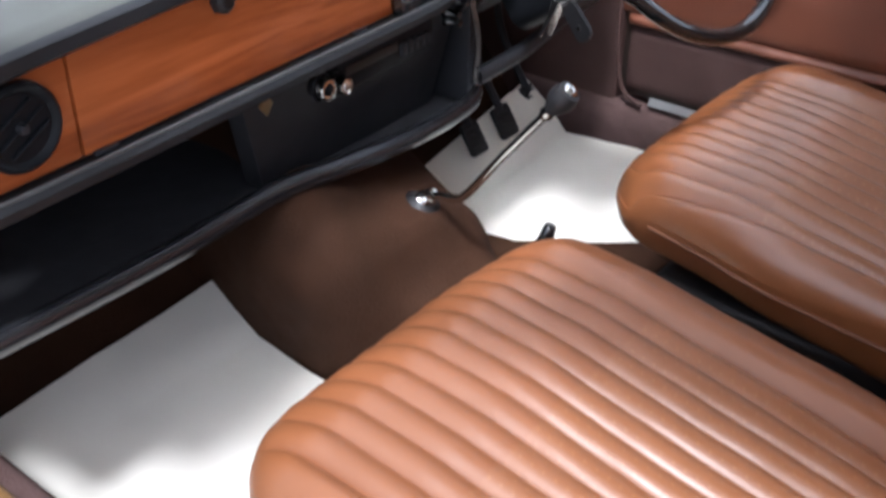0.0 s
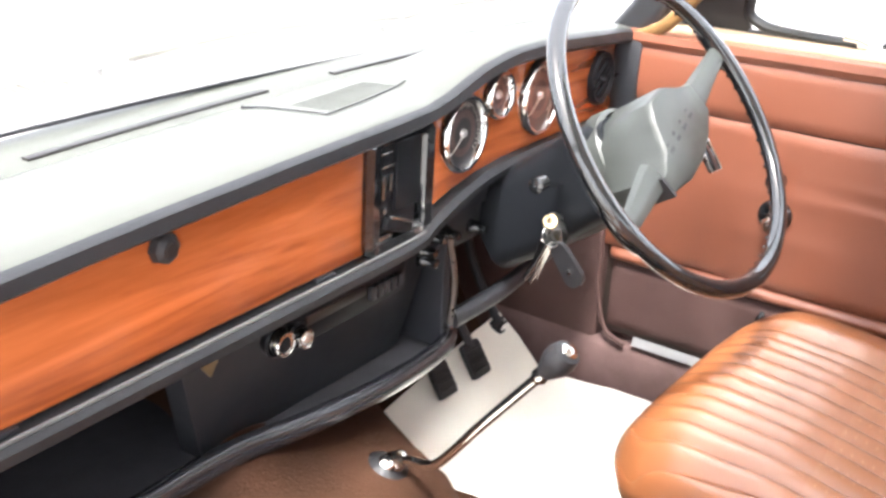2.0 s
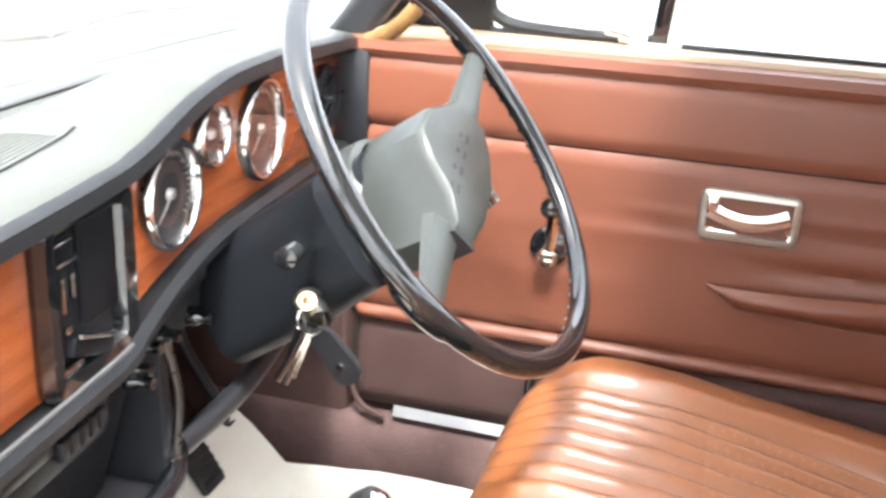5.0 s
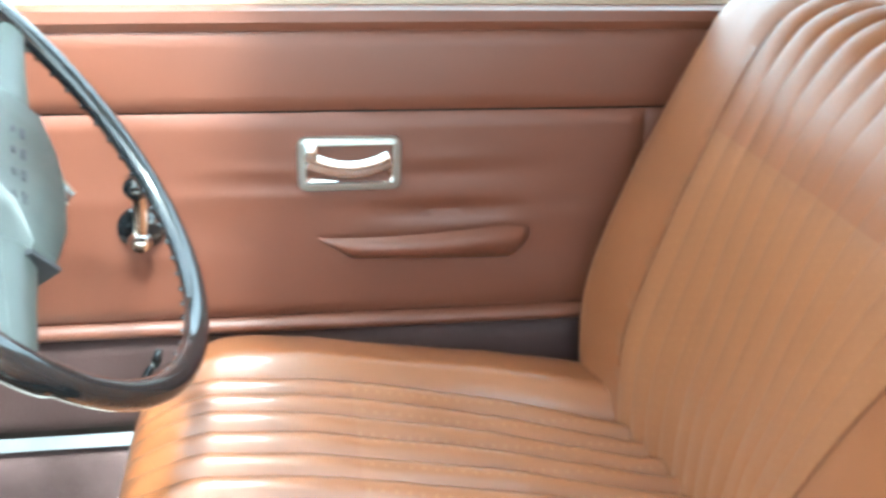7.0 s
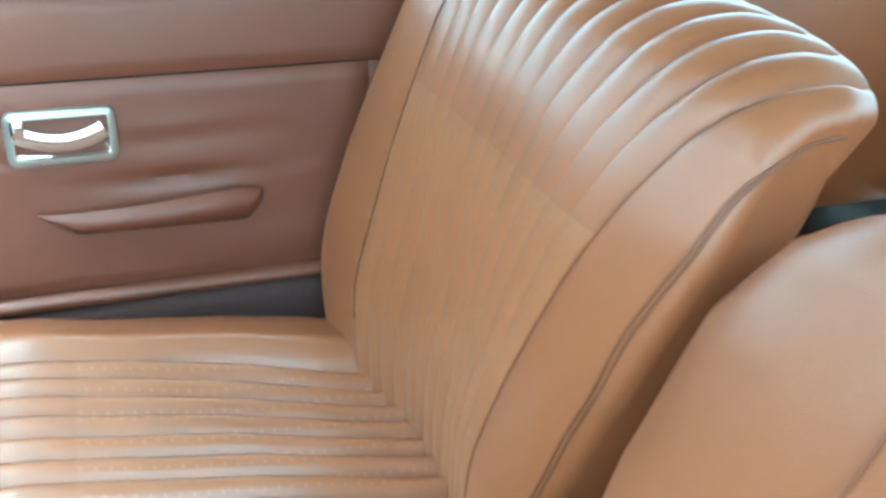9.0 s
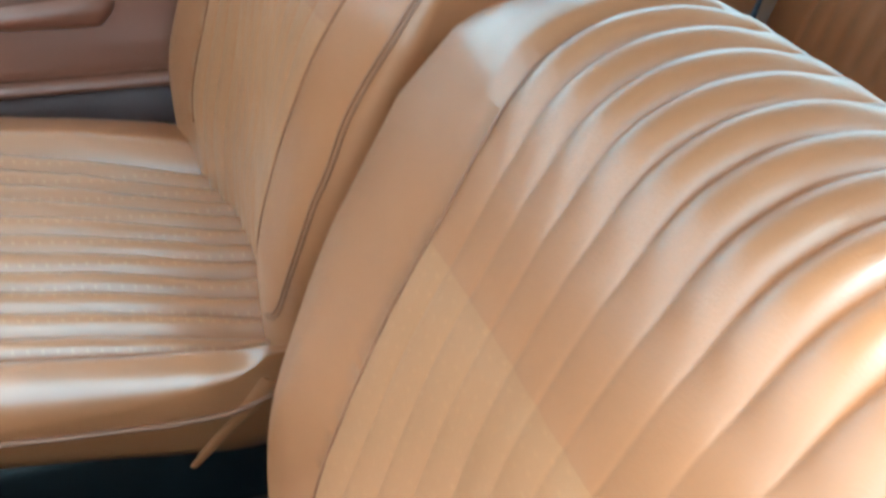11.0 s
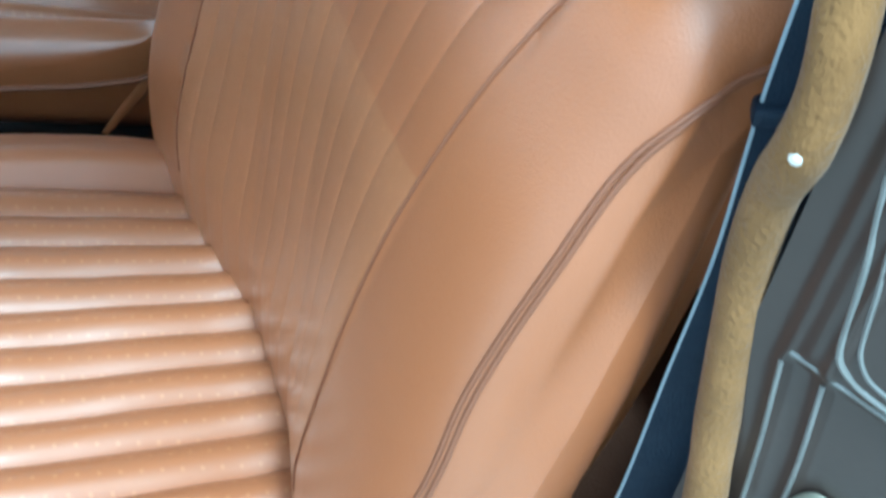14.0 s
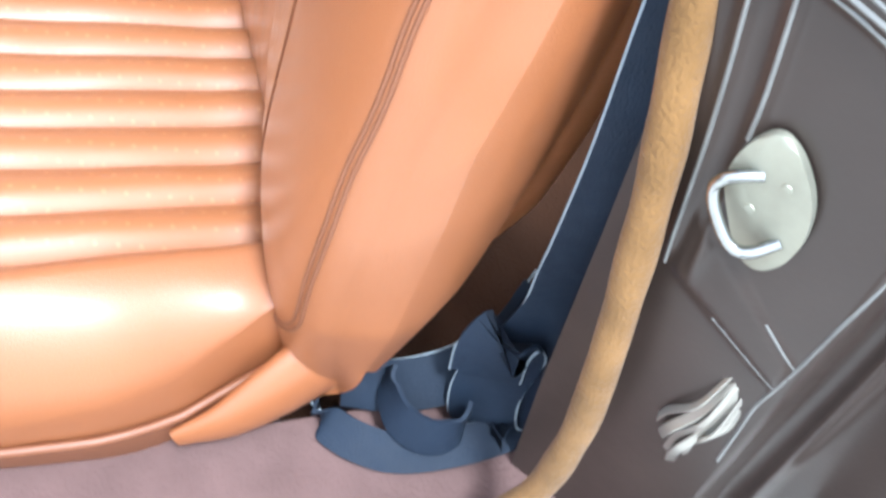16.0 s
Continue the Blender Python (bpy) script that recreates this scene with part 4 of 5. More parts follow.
def on_side(tris, side, y, z):
    """The outermost point on the flank of the backrest at this side view."""
    a, b, c = tris[:, 0], tris[:, 1], tris[:, 2]
    det = (b[:, 1] - a[:, 1]) * (c[:, 2] - a[:, 2]) - (c[:, 1] - a[:, 1]) * (b[:, 2] - a[:, 2])
    det = np.where(np.abs(det) < 1e-12, 1e-12, det)
    u = ((y - a[:, 1]) * (c[:, 2] - a[:, 2]) - (c[:, 1] - a[:, 1]) * (z - a[:, 2])) / det
    v = ((b[:, 1] - a[:, 1]) * (z - a[:, 2]) - (y - a[:, 1]) * (b[:, 2] - a[:, 2])) / det
    ok = (u >= -1e-4) & (v >= -1e-4) & (u + v <= 1.0001)
    if not ok.any():
        return None
    x = (a[:, 0] + u * (b[:, 0] - a[:, 0]) + v * (c[:, 0] - a[:, 0]))[ok]
    return Vector((side * float((x * side).max()) + side * 0.0004, y, z))


def seat_backrest():
    bm, rings = bmesh.new(), []
    cols = columns(PLEATS_B, 12, 26)
    for i in range(len(BACK_LINE)):
        lo, hi = seams(BACK_LINE[i].z)
        row = []
        for v, e in cols:
            x = lo + (hi - lo) * (v + 1) / 2
            row.append(back_point(x + (back_edge(i, v) * v - x) * e, i))
        z = min(0.62, max(0.24, BACK_LINE[i].z))
        caps = []
        for s, end in ((-1, row[0]), (1, row[-1])):
            side, w, w0 = [], back_edge(i, s), back_width(z, s)
            doorway = s < 0 and not DRIVER
            axis = Vector((0, interp(z, [0.2, 0.45, 0.62], [0.0, -0.040, -0.100] if doorway else [-0.005, -0.070, -0.118]), z))
            for f in (0.06, 0.14, 0.24, 0.36, 0.5, 0.65, 0.8, 1.0):
                q = end.lerp(axis, f)
                q.x = s * (w + (w0 + interp(z, [0.45, 0.62], [0.007, -0.024 if s > 0 else -0.004 if DRIVER else -0.010]) - w) * math.sin(math.pi / 2 * f))
                side.append(q)
            caps.append(side)
        rings.append(caps[0][::-1] + row + caps[1])
    bridge(bm, rings, closed_loop=False)
    flags = [0.0] * 8 + [1.0 if e == 0 else 0.0 for v, e in cols] + [0.0] * 8
    return bm, flags * len(rings)


def cushion_seams(y):
    """The two seams that bound the cushion's pleats; they close in towards the backrest."""
    mid, taper = (-0.050 if DRIVER else -0.021), 0.024 * smooth01(0.26, 0.0, y)
    lo, hi = cushion_width(y, -1), cushion_width(y, 1)
    return max(mid - PLEAT_C + (taper if not DRIVER else 0.0), 0.004 - lo), min(mid + PLEAT_C - (taper if DRIVER else 0.0), hi - 0.004)


def cushion_width(y, side):
    c = max(0.0, y - 0.46) / 0.133
    w = CUSH_W - 0.11 * (1 - math.sqrt(max(0.0, 1 - c ** 2.4))) - 0.016 * (1 - smooth01(-0.02, 0.12, y))
    if side < 0:
        w += 0.028 * smooth01(0.50, 0.30, y) if DRIVER else 0.020 * smooth01(0.05, 0.16, y) * smooth01(0.50, 0.40, y)
    return w


def cushion_point(u, y, upper=True):
    """A point of the seat cushion, u across, y along the car."""
    zt = interp(y, [-0.02, 0.06, 0.13, 0.2, 0.28, 0.40, 0.50, 0.62], [0.240, 0.253, 0.271, 0.287, 0.302, 0.321, 0.327, 0.318])
    w = cushion_width(y, u)
    k = max(0.0, y - 0.495) / 0.0972
    half = 0.078
    d = half * math.sqrt(max(0.0004, 1 - k * k))
    edge = (1 - abs(u) ** 9) ** 0.5 if abs(u) < 1 else 0.0
    x = u * w
    mid = zt - half
    if u < 0:
        # the side seam climbs towards the backrest
        mid += (1 - edge) * (interp(y, [0.05, 0.08, 0.15, 0.23, 0.40], [0.085, 0.060, 0.035, 0.020, 0.0]) if DRIVER else interp(y, [0.04, 0.06, 0.10, 0.20], [0.075, 0.055, 0.024, 0.0]))
    if upper:
        s0, s1 = cushion_seams(y)
        beyond = max(s0 - x, x - s1)
        pleat = -(0.0175 if DRIVER else 0.0080) * (1 - abs(math.sin(math.pi * 11 * (x - s0) / (s1 - s0))) ** (1.2 if DRIVER else 0.9) if beyond < 0 else max(0.0, 1 - beyond / 0.010) ** 2)
        crown = 0.010 * (1 - (x / CUSH_W) ** 2) - 0.008 * math.exp(-((x / 0.16) ** 2) - ((y - 0.22) / 0.16) ** 2)
        z = mid + d * edge + crown + pleat * smooth01(0.592, 0.54, y)
        z += interp(y, [0.0, 0.1, 0.3], [0.024, 0.022, 0.013]) * smooth01(0.0, 0.022, beyond) * smooth01(0.60, 0.45, y)
        z += 0.0035 * noise.noise((x * 8, y * 7, 7.7 + DRIVER)) + 0.0010 * noise.noise((x * 30, y * 18, 1.7))
    else:
        z = mid - d * ((1 - abs(u) ** 3.2) ** 0.5 * 1.15 if DRIVER and -1 < u < 0 else edge * 1.28)
    return Vector((x + CUSH_SHIFT, y, z))


def seat_cushion():
    bm, rings = bmesh.new(), []
    ys = list(np.linspace(-0.02, 0.48, 44)) + [0.592 - 0.112 * (1 - math.sin(math.pi / 2 * k)) for k in np.linspace(0.03, 0.999, 24)]
    cols, ub = columns(11, 13, 24), across(31)
    for y in ys:
        lo, hi = cushion_width(y, -1), cushion_width(y, 1)
        s0, s1 = cushion_seams(y)
        row = []
        for v, e in cols:
            x = s0 + (s1 - s0) * (v + 1) / 2
            x += ((hi if v > 0 else -lo) - x) * e
            row.append(cushion_point(x / (hi if x > 0 else lo), y))
        rings.append(row + [cushion_point(u, y, False) for u in ub[::-1][1:-1]])
    bridge(bm, rings)
    return bm, ([1.0 if e == 0 else 0.0 for v, e in cols] + [0.0] * (len(ub) - 2)) * len(rings)


def local(name, bm, mat, parent, label="", pleated=None):
    ob = new(name, mesh_of(name, bm, mat, 70))
    if pleated is not None:
        ob.data.attributes.new("pleated", "FLOAT", "POINT").data.foreach_set("value", np.array(pleated, dtype=np.float32))
    ob.parent = parent
    return tagged(ob, label)


def front_seat(x0, label):
    seat = thing("front_seat", (x0, 0, 0), label, "car seat", "front seats")
    solid, panel = seat_backrest()
    soft, sewn = seat_cushion()
    flanks = {s: flank(solid, s) for s in (-1, 1)}
    back = local("backrest", solid, M_SEAT_BACK, seat, "tan vinyl backrest with vertical pleats", panel)
    if DRIVER:
        # set higher and a little more upright
        back.matrix_basis = Matrix.Translation((0, 0, 0.269)) @ Matrix.Rotation(-0.013, 4, "X") @ Matrix.Translation((0, 0, -0.24))
    cushion = local("cushion", soft, M_SEAT_POLISHED if DRIVER else M_SEAT_CUSHION, seat, "tan vinyl cushion with pleats and pin holes", sewn)
    for s in (-1, 1):
        for row in (0.0, 0.0025):
            line = [on_side(flanks[s], s, y - row * smooth01(0.21, 0.30, z), z - 0.25 * row) for y, z in curve_2d(PIPING, 6)]
            line = [p for p in line if p is not None]
            local("piping", sweep(line, circle(0.0013, 8)), M_PIPING, back)
        line = [back_point(seams(BACK_LINE[i].z)[(s + 1) // 2] + s * 0.0015, i) + back_normal(i) * 0.0005 for i in range(14, 106)]
        local("seam", sweep(line, circle(0.0009, 6)), M_PIPING, back)
        line = [cushion_point(s * 0.985, y, False) + Vector((s * 0.002, 0, 0.020)) for y in np.linspace(0.02, 0.50, 30)]
        local("piping", sweep(line, circle(0.0032, 8)), M_PIPING, cushion)
        # foot of the trim, tucked forward below the cushion
        slim = 0.55 if s > 0 or DRIVER else 1.0
        foot = [(s * 0.240, 0.010, 0.212), (s * 0.252, 0.040, 0.200), (s * 0.260, 0.075, 0.182), (s * 0.260, 0.108, 0.168)]
        if DRIVER and s < 0:
            foot, slim = [(-0.262, 0.050, 0.248), (-0.264, 0.068, 0.222), (-0.264, 0.095, 0.190), (-0.264, 0.128, 0.152)], 0.40
        flap = sweep(curve_points(foot, 6),
                     [(0.012 * slim * math.cos(a), 0.026 * slim * math.sin(a)) for a in np.linspace(0, 2 * math.pi, 15)[:-1]], side=(1, 0, 0), scale=[1.2 - 0.85 * (k / 18) ** 1.3 for k in range(19)])
        local("hinge_flap", flap, M_SEAT, seat)
    local("base_frame", rbox((-0.23, 0.04, 0.03), (0.23, 0.50, 0.165), 0.02), M_ROLL, seat, "dark seat base")
    for s in (-1, 1):
        local("runner", rbox((s * 0.21 - 0.014, 0.0, 0.002), (s * 0.21 + 0.014, 0.56, 0.035), 0.004), M_BLACK, seat)
    lever = local("slide_lever", tube([(0.19, 0.50, 0.10), (0.235, 0.56, 0.13), (0.30, 0.595, 0.225), (0.318, 0.585, 0.262)], 0.006, 10), M_GLOSS_BLACK, seat, "black seat adjusting lever")
    local("lever_knob", lathe([(0, 0.030), (0.008, 0.028), (0.010, 0.010), (0.008, 0)], 14, frame_of((0.318, 0.585, 0.252), (1, 0, 0), (0, 1, 0.3))), M_GLOSS_BLACK, lever)
    return seat


front_seat(-0.340, "tan pleated vinyl passenger seat with a low rounded backrest")
DRIVER = True
front_seat(0.344, "tan pleated vinyl driver's seat behind the steering wheel")


def rear_seat():
    seat = thing("rear_seat", (0, -0.85, 0.0), "tan and brown pleated rear bench behind the front seats", "rear seat")
    bm, rings = bmesh.new(), []
    for z in np.linspace(0.28, 0.70, 20):
        y = -0.83 - (z - 0.28) * 0.33
        rings.append([Vector((x, y + groove(x, 0.5, 0.04, 0.006) + 0.05 * (1 - (x / 0.62) ** 8) * math.sin(math.pi * min(1, (z - 0.2) / 0.5)) ** 0.5, z)) for x in np.linspace(-0.62, 0.62, 190)])
    bridge(bm, rings, closed_loop=False)
    part("backrest", bm, M_SEAT, seat)
    part("bench", rbox((-0.60, -0.86, 0.14), (0.60, -0.38, 0.30), 0.05, 4), M_SEAT, seat)
    part("rear_shelf", rbox((-0.66, -1.20, 0.68), (0.66, -0.95, 0.71), 0.01), M_BLACK_VINYL, seat)
    return seat


rear_seat()
whole("trim", rbox((0.63, -0.98, 0.30), (0.70, -0.36, 0.70), 0.02), M_SEAT, "tan vinyl side trim beside the rear bench", "side trim", kind="structure")
whole("trim", rbox((-0.70, -0.98, 0.30), (-0.63, -0.36, 0.70), 0.02), M_SEAT, "tan vinyl side trim beside the rear bench", "side trim", kind="structure")


# ---- steering ----
def steering():
    c, a, b, r = Vector((0.322, 0.628, 0.628)), radians(36.5), -0.088, 0.209
    n = Vector((math.sin(b) * math.cos(a), -math.cos(b) * math.cos(a), math.sin(a)))
    u = Vector((math.cos(b), math.sin(b), 0))
    turn = radians(25)
    v = n.cross(u)
    sx, sy = u * math.cos(turn) + v * math.sin(turn), v * math.cos(turn) - u * math.sin(turn)
    m = frame_of(c, sx, sy)
    wheel = thing("steering_wheel", c, "thin-rimmed black steering wheel with grey two-spoke hub", "steering wheel")
    ring = [m @ Vector((r * math.cos(t), r * math.sin(t), 0)) for t in np.linspace(0, 2 * math.pi, 97)[:-1]]
    section = [(0.0105 * math.cos(t), 0.0120 * math.sin(t)) for t in np.linspace(0, 2 * math.pi, 17)[:-1]]
    rim = part("rim", sweep(ring, section, side=n, closed=True), M_GLOSS_BLACK, wheel, "glossy black rim")
    for i in range(64):
        t = 2 * math.pi * i / 64
        p = m @ Vector(((r - 0.0085) * math.cos(t), (r - 0.0085) * math.sin(t), -0.0065))
        bump = bmesh.new()
        bmesh.ops.create_icosphere(bump, subdivisions=1, radius=0.0034, matrix=Matrix.Translation(p))
        part("finger_grip", bump, M_GLOSS_BLACK, rim)
    for s in (-1, 1):
        rings = []
        for k, yc, w, h, z in ((0.086, -0.011, 0.0215, 0.011, -0.013), (0.10, -0.011, 0.021, 0.011, -0.013), (0.15, -0.009, 0.017, 0.008, -0.009), (0.19, -0.006, 0.014, 0.006, -0.003), (0.203, -0.005, 0.013, 0.006, -0.001)):
            rings.append([m @ Vector((s * k, yc + y * w / 0.030, z + q * h / 0.012)) for y, q in ((-0.030, -0.004), (-0.024, 0.006), (-0.008, 0.010), (0.008, 0.010), (0.024, 0.006), (0.030, -0.004), (0.016, -0.012), (-0.016, -0.012))])
        part("spoke", bridge(bmesh.new(), rings), M_HUB, wheel, "tapered grey spoke")
    collar = [[m @ Vector((x, y, z)) for y, z in ((-0.042, 0.001), (-0.0145, 0.001), (-0.002, -0.027), (-0.040, -0.027))] for x in (-0.0965, -0.0915)]
    part("spoke_collar", bridge(bmesh.new(), collar), M_LEATHER, wheel, "dark line at the spoke's root")
    face = [(-0.090, -0.040), (-0.090, -0.016), (-0.056, 0.000), (-0.040, 0.030), (-0.018, 0.051), (0.026, 0.048), (0.060, 0.026), (0.089, 0.014), (0.089, -0.030), (0.050, -0.047), (0.008, -0.056), (-0.045, -0.053)]
    foot = [(-0.088, -0.036), (-0.088, -0.006), (-0.064, 0.015), (-0.046, 0.039), (-0.016, 0.053), (0.026, 0.050), (0.056, 0.036), (0.082, 0.024), (0.082, -0.024), (0.048, -0.044), (0.008, -0.053), (-0.045, -0.048)]
    hub, rings = bmesh.new(), []
    for z, k, g in ((-0.098, 1.0, 0.80), (-0.088, 1.0, 0.92), (-0.070, 1.0, 1.0), (-0.035, 0.5, 1.0), (-0.006, 0.06, 1.0), (0.000, 0.0, 0.985), (0.003, 0.0, 0.93)):
        rings.append([m @ Vector(((p + (q - p) * k) * g, (r0 + (t0 - r0) * k) * g, z)) for (p, r0), (q, t0) in zip(face, foot)])
    hub = part("hub", bridge(hub, rings), M_HUB, wheel, "large grey faceted padded hub", angle=42)
    for x in (0.038, 0.011, -0.016, -0.043):
        part("mark", rbox((x - 0.006, -0.010, 0.001), (x + 0.006, -0.005, 0.0036), 0.0, 1, m=m), M_LEATHER, hub, "dark embossed bar")
        part("mark", rbox((x - 0.006, 0.000, 0.001), (x + 0.001, 0.004, 0.0036), 0.0, 1, m=m), M_LEATHER, hub, "dark embossed bar")
    for t0 in (0, math.pi):
        arc = [m @ Vector((r * math.cos(t), r * math.sin(t), -0.003)) for t in np.linspace(t0 - 0.16, t0 + 0.16, 13)]
        part("spoke_socket", sweep(arc, circle(0.0135, 12), side=n, scale=[0.7 + 0.3 * math.sin(math.pi * i / 12) ** 0.5 for i in range(13)]), M_GLOSS_BLACK, rim)

    column = thing("steering_column", c - n * 0.2, "black steering column shroud with stalks and ignition lock", "steering column")
    axis = frame_of(c, u, v)
    boot, rings = bmesh.new(), []
    for z, w, h, d in ((-0.070, 0.052, 0.050, 0), (-0.105, 0.058, 0.056, 0), (-0.112, 0.074, 0.062, -0.008), (-0.20, 0.080, 0.064, -0.012), (-0.30, 0.078, 0.06, -0.012)):
        rings.append([axis @ Vector((x, y + d, z)) for x, y in round_rect(2 * w, 2 * h, 0.030, 4)])
    part("shroud", bridge(boot, rings), M_SHROUD, column)
    part("cowl_ring", lathe([(0.056, -0.072), (0.062, -0.078), (0.064, -0.098), (0.058, -0.104)], 32, axis), M_HUB, column)
    part("stalk_housing", rbox((0.060, -0.040, -0.10), (0.098, 0.02, -0.045), 0.008, m=axis), M_GLOSS_BLACK, column)
    part("stalk", tube([axis @ Vector((0.085, -0.01, -0.075)), axis @ Vector((0.108, -0.022, -0.062)), axis @ Vector((0.126, -0.038, -0.054))], 0.004, 10), M_GLOSS_BLACK, column)
    paddle = part("paddle", rbox((-0.014, -0.024, -0.003), (0.014, 0.024, 0.003), 0.002, m=axis @ Matrix.Translation((0.134, -0.042, -0.052))), M_GLOSS_BLACK, column, "small dark stalk paddle")
    part("paddle_rim", tube([axis @ Vector((0.134 + x, y - 0.042, -0.0485)) for x, y in round_rect(0.027, 0.047, 0.004, 2)], 0.0011, 6, 2, closed=True), M_CHROME, paddle)
    part("stalk", tube([axis @ Vector((-0.075, -0.005, -0.14)), axis @ Vector((-0.105, -0.002, -0.13)), axis @ Vector((-0.145, 0.002, -0.115))], 0.004, 10), M_CHROME, column, "chrome stalk")
    part("stalk_tip", lathe([(0, 0.014), (0.009, 0.010), (0.010, -0.010), (0, -0.014)], 14, frame_of(axis @ Vector((-0.150, 0.002, -0.113)), (0, 1, 0), (0, 0, 1))), M_GLOSS_BLACK, column)
    lock = part("ignition_lock", lathe([(0.013, -0.035), (0.013, 0.0), (0.011, 0.004), (0.008, 0.005), (0, 0.004)], 24, frame_of((0.240, 0.742, 0.497), (0.3, -0.6, 0.6), (0.55, -0.3, -0.7))), M_SATIN, column, "metal ignition lock")
    keys = thing("car_keys", (0.232, 0.735, 0.49), "bunch of keys with a dark fob hanging from the ignition lock", "keys")
    part("key", sweep([(0.240, 0.740, 0.500), (0.226, 0.735, 0.504), (0.216, 0.731, 0.507)], round_rect(0.010, 0.003, 0.001, 2), side=(0, 0, 1)), M_BRASS, keys, "brass key in the lock")
    part("key_bow", lathe([(0.0036, 0.0013), (0.0090, 0.0013), (0.0098, 0.0), (0.0090, -0.0013), (0.0036, -0.0013), (0.0036, 0.0013)], 24, frame_of((0.213, 0.731, 0.507), (0.35, -0.9, 0.1), (0.5, 0.3, 0.8))), M_BRASS, keys, "round pale brass key head")
    part("key_ring", tube([(0.213 + 0.003 * math.sin(t), 0.727 + 0.013 * math.cos(t), 0.488 + 0.013 * math.sin(t)) for t in np.linspace(0, 2 * math.pi, 13)[:-1]], 0.0013, 6, 3, closed=True), M_CHROME, keys)
    for dy, dx, l in ((0.020, 0.0, 0.062), (0.014, 0.004, 0.056), (0.026, -0.004, 0.058)):
        part("spare_key", sweep([(0.214 + dx, 0.731 + dy * 0.1, 0.479), (0.214 + dx, 0.733 + dy * 0.45, 0.479 - l * 0.5), (0.215 + dx, 0.734 + dy, 0.479 - l)], round_rect(0.011, 0.0025, 0.001, 2), side=(0, 1, 0), scale=[1.35, 0.8, 0.6]), M_CHROME, keys, "steel key")
    fob_frame = frame_of((0.212, 0.703, 0.456), (0, -0.64, -0.77), (0.25, 0.75, -0.60))
    fob = part("fob", plate([(x, y * (1 + 4 * x)) for x, y in round_rect(0.062, 0.032, 0.013, 5)], fob_frame, 0.006, 0.002), M_LEATHER, keys, "dark leather key fob")
    part("fob_stud", lathe([(0, 0.003), (0.004, 0.002), (0.005, -0.003)], 14, frame_of(fob_frame @ Vector((0.010, 0, 0)), (0.25, 0.75, -0.60), (0, -0.64, -0.77))), M_CHROME, fob)


steering()


# ---- controls on the floor ----
def gear_lever():
    lever = thing("gear_lever", (0.005, 0.80, 0.21), "long cranked chrome gear lever with a black knob", "gear lever")
    part("rod", tube([(0.016, 0.808, 0.222), (0.016, 0.786, 0.232), (0.015, 0.758, 0.238), (0.014, 0.735, 0.256), (0.013, 0.680, 0.330), (0.017, 0.615, 0.414)], 0.0062, 12), M_CHROME, lever)
    for i, z in enumerate((0.0, 0.010, 0.020)):
        part("base_ring", lathe([(0.010, z - 0.004), (0.0155 - 0.002 * i, z), (0.010, z + 0.004)], 20, frame_of((0.016, 0.814, 0.215), (1, 0, 0), (0, 0.7, 0.7)) @ Matrix.Rotation(0, 4, "X")), M_CHROME, lever)
    part("boot", lathe([(0.045, -0.03), (0.034, -0.012), (0.022, 0.0), (0.014, 0.006)], 24, frame_of((0.015, 0.817, 0.212), (1, 0, 0), (0, 0.9, 0.35))), M_LEATHER, lever)
    d = (Vector((0.019, 0.588, 0.449)) - Vector((0.017, 0.615, 0.414))).normalized()
    m = frame_of((0.017, 0.615, 0.414), d.cross(Vector((0, 0, 1))).cross(d), d.cross(Vector((0, 0, 1))))
    part("collar", lathe([(0.007, -0.012), (0.010, -0.006), (0.009, 0.004)], 18, m), M_CHROME, lever)
    knob = part("knob", lathe([(0.008, 0.0), (0.012, 0.008), (0.0178, 0.022), (0.0185, 0.031), (0.015, 0.043), (0.0, 0.048)], 28, m), M_LEATHER, lever, "black knob")
    part("knob_cap", lathe([(0.010, 0.0462), (0.008, 0.0484), (0.0, 0.050)], 24, m), M_CHROME, knob, "chrome shift badge")


gear_lever()


def pedals():
    for name, x, y, z, w in (("clutch_pedal", 0.385, 1.00, 0.115, 0.046), ("brake_pedal", 0.475, 0.995, 0.118, 0.050), ("accelerator_pedal", 0.585, 1.01, 0.12, 0.040)):
        pedal = thing(name, (x, y, 0.12), "black rubber foot pedal hanging under the dash", "pedal", "pedals")
        m = frame_of((x, y, z), (1, 0, 0), (0, 0.55, 0.84))
        pad = part("pad", rbox((-w / 2, -0.032, -0.006), (w / 2, 0.032, 0.008), 0.006, m=m), M_LEATHER, pedal)
        for k in (-0.018, -0.006, 0.006, 0.018):
            part("rib", rbox((-w / 2 + 0.004, k - 0.002, 0.007), (w / 2 - 0.004, k + 0.002, 0.011), 0.001, 1, m=m), M_LEATHER, pad)
        part("arm", tube([(x, y + 0.01, z + 0.02), (x, y + 0.08, z + 0.14), (x, y + 0.10, z + 0.30)], 0.008, 8), M_BLACK, pedal)


pedals()


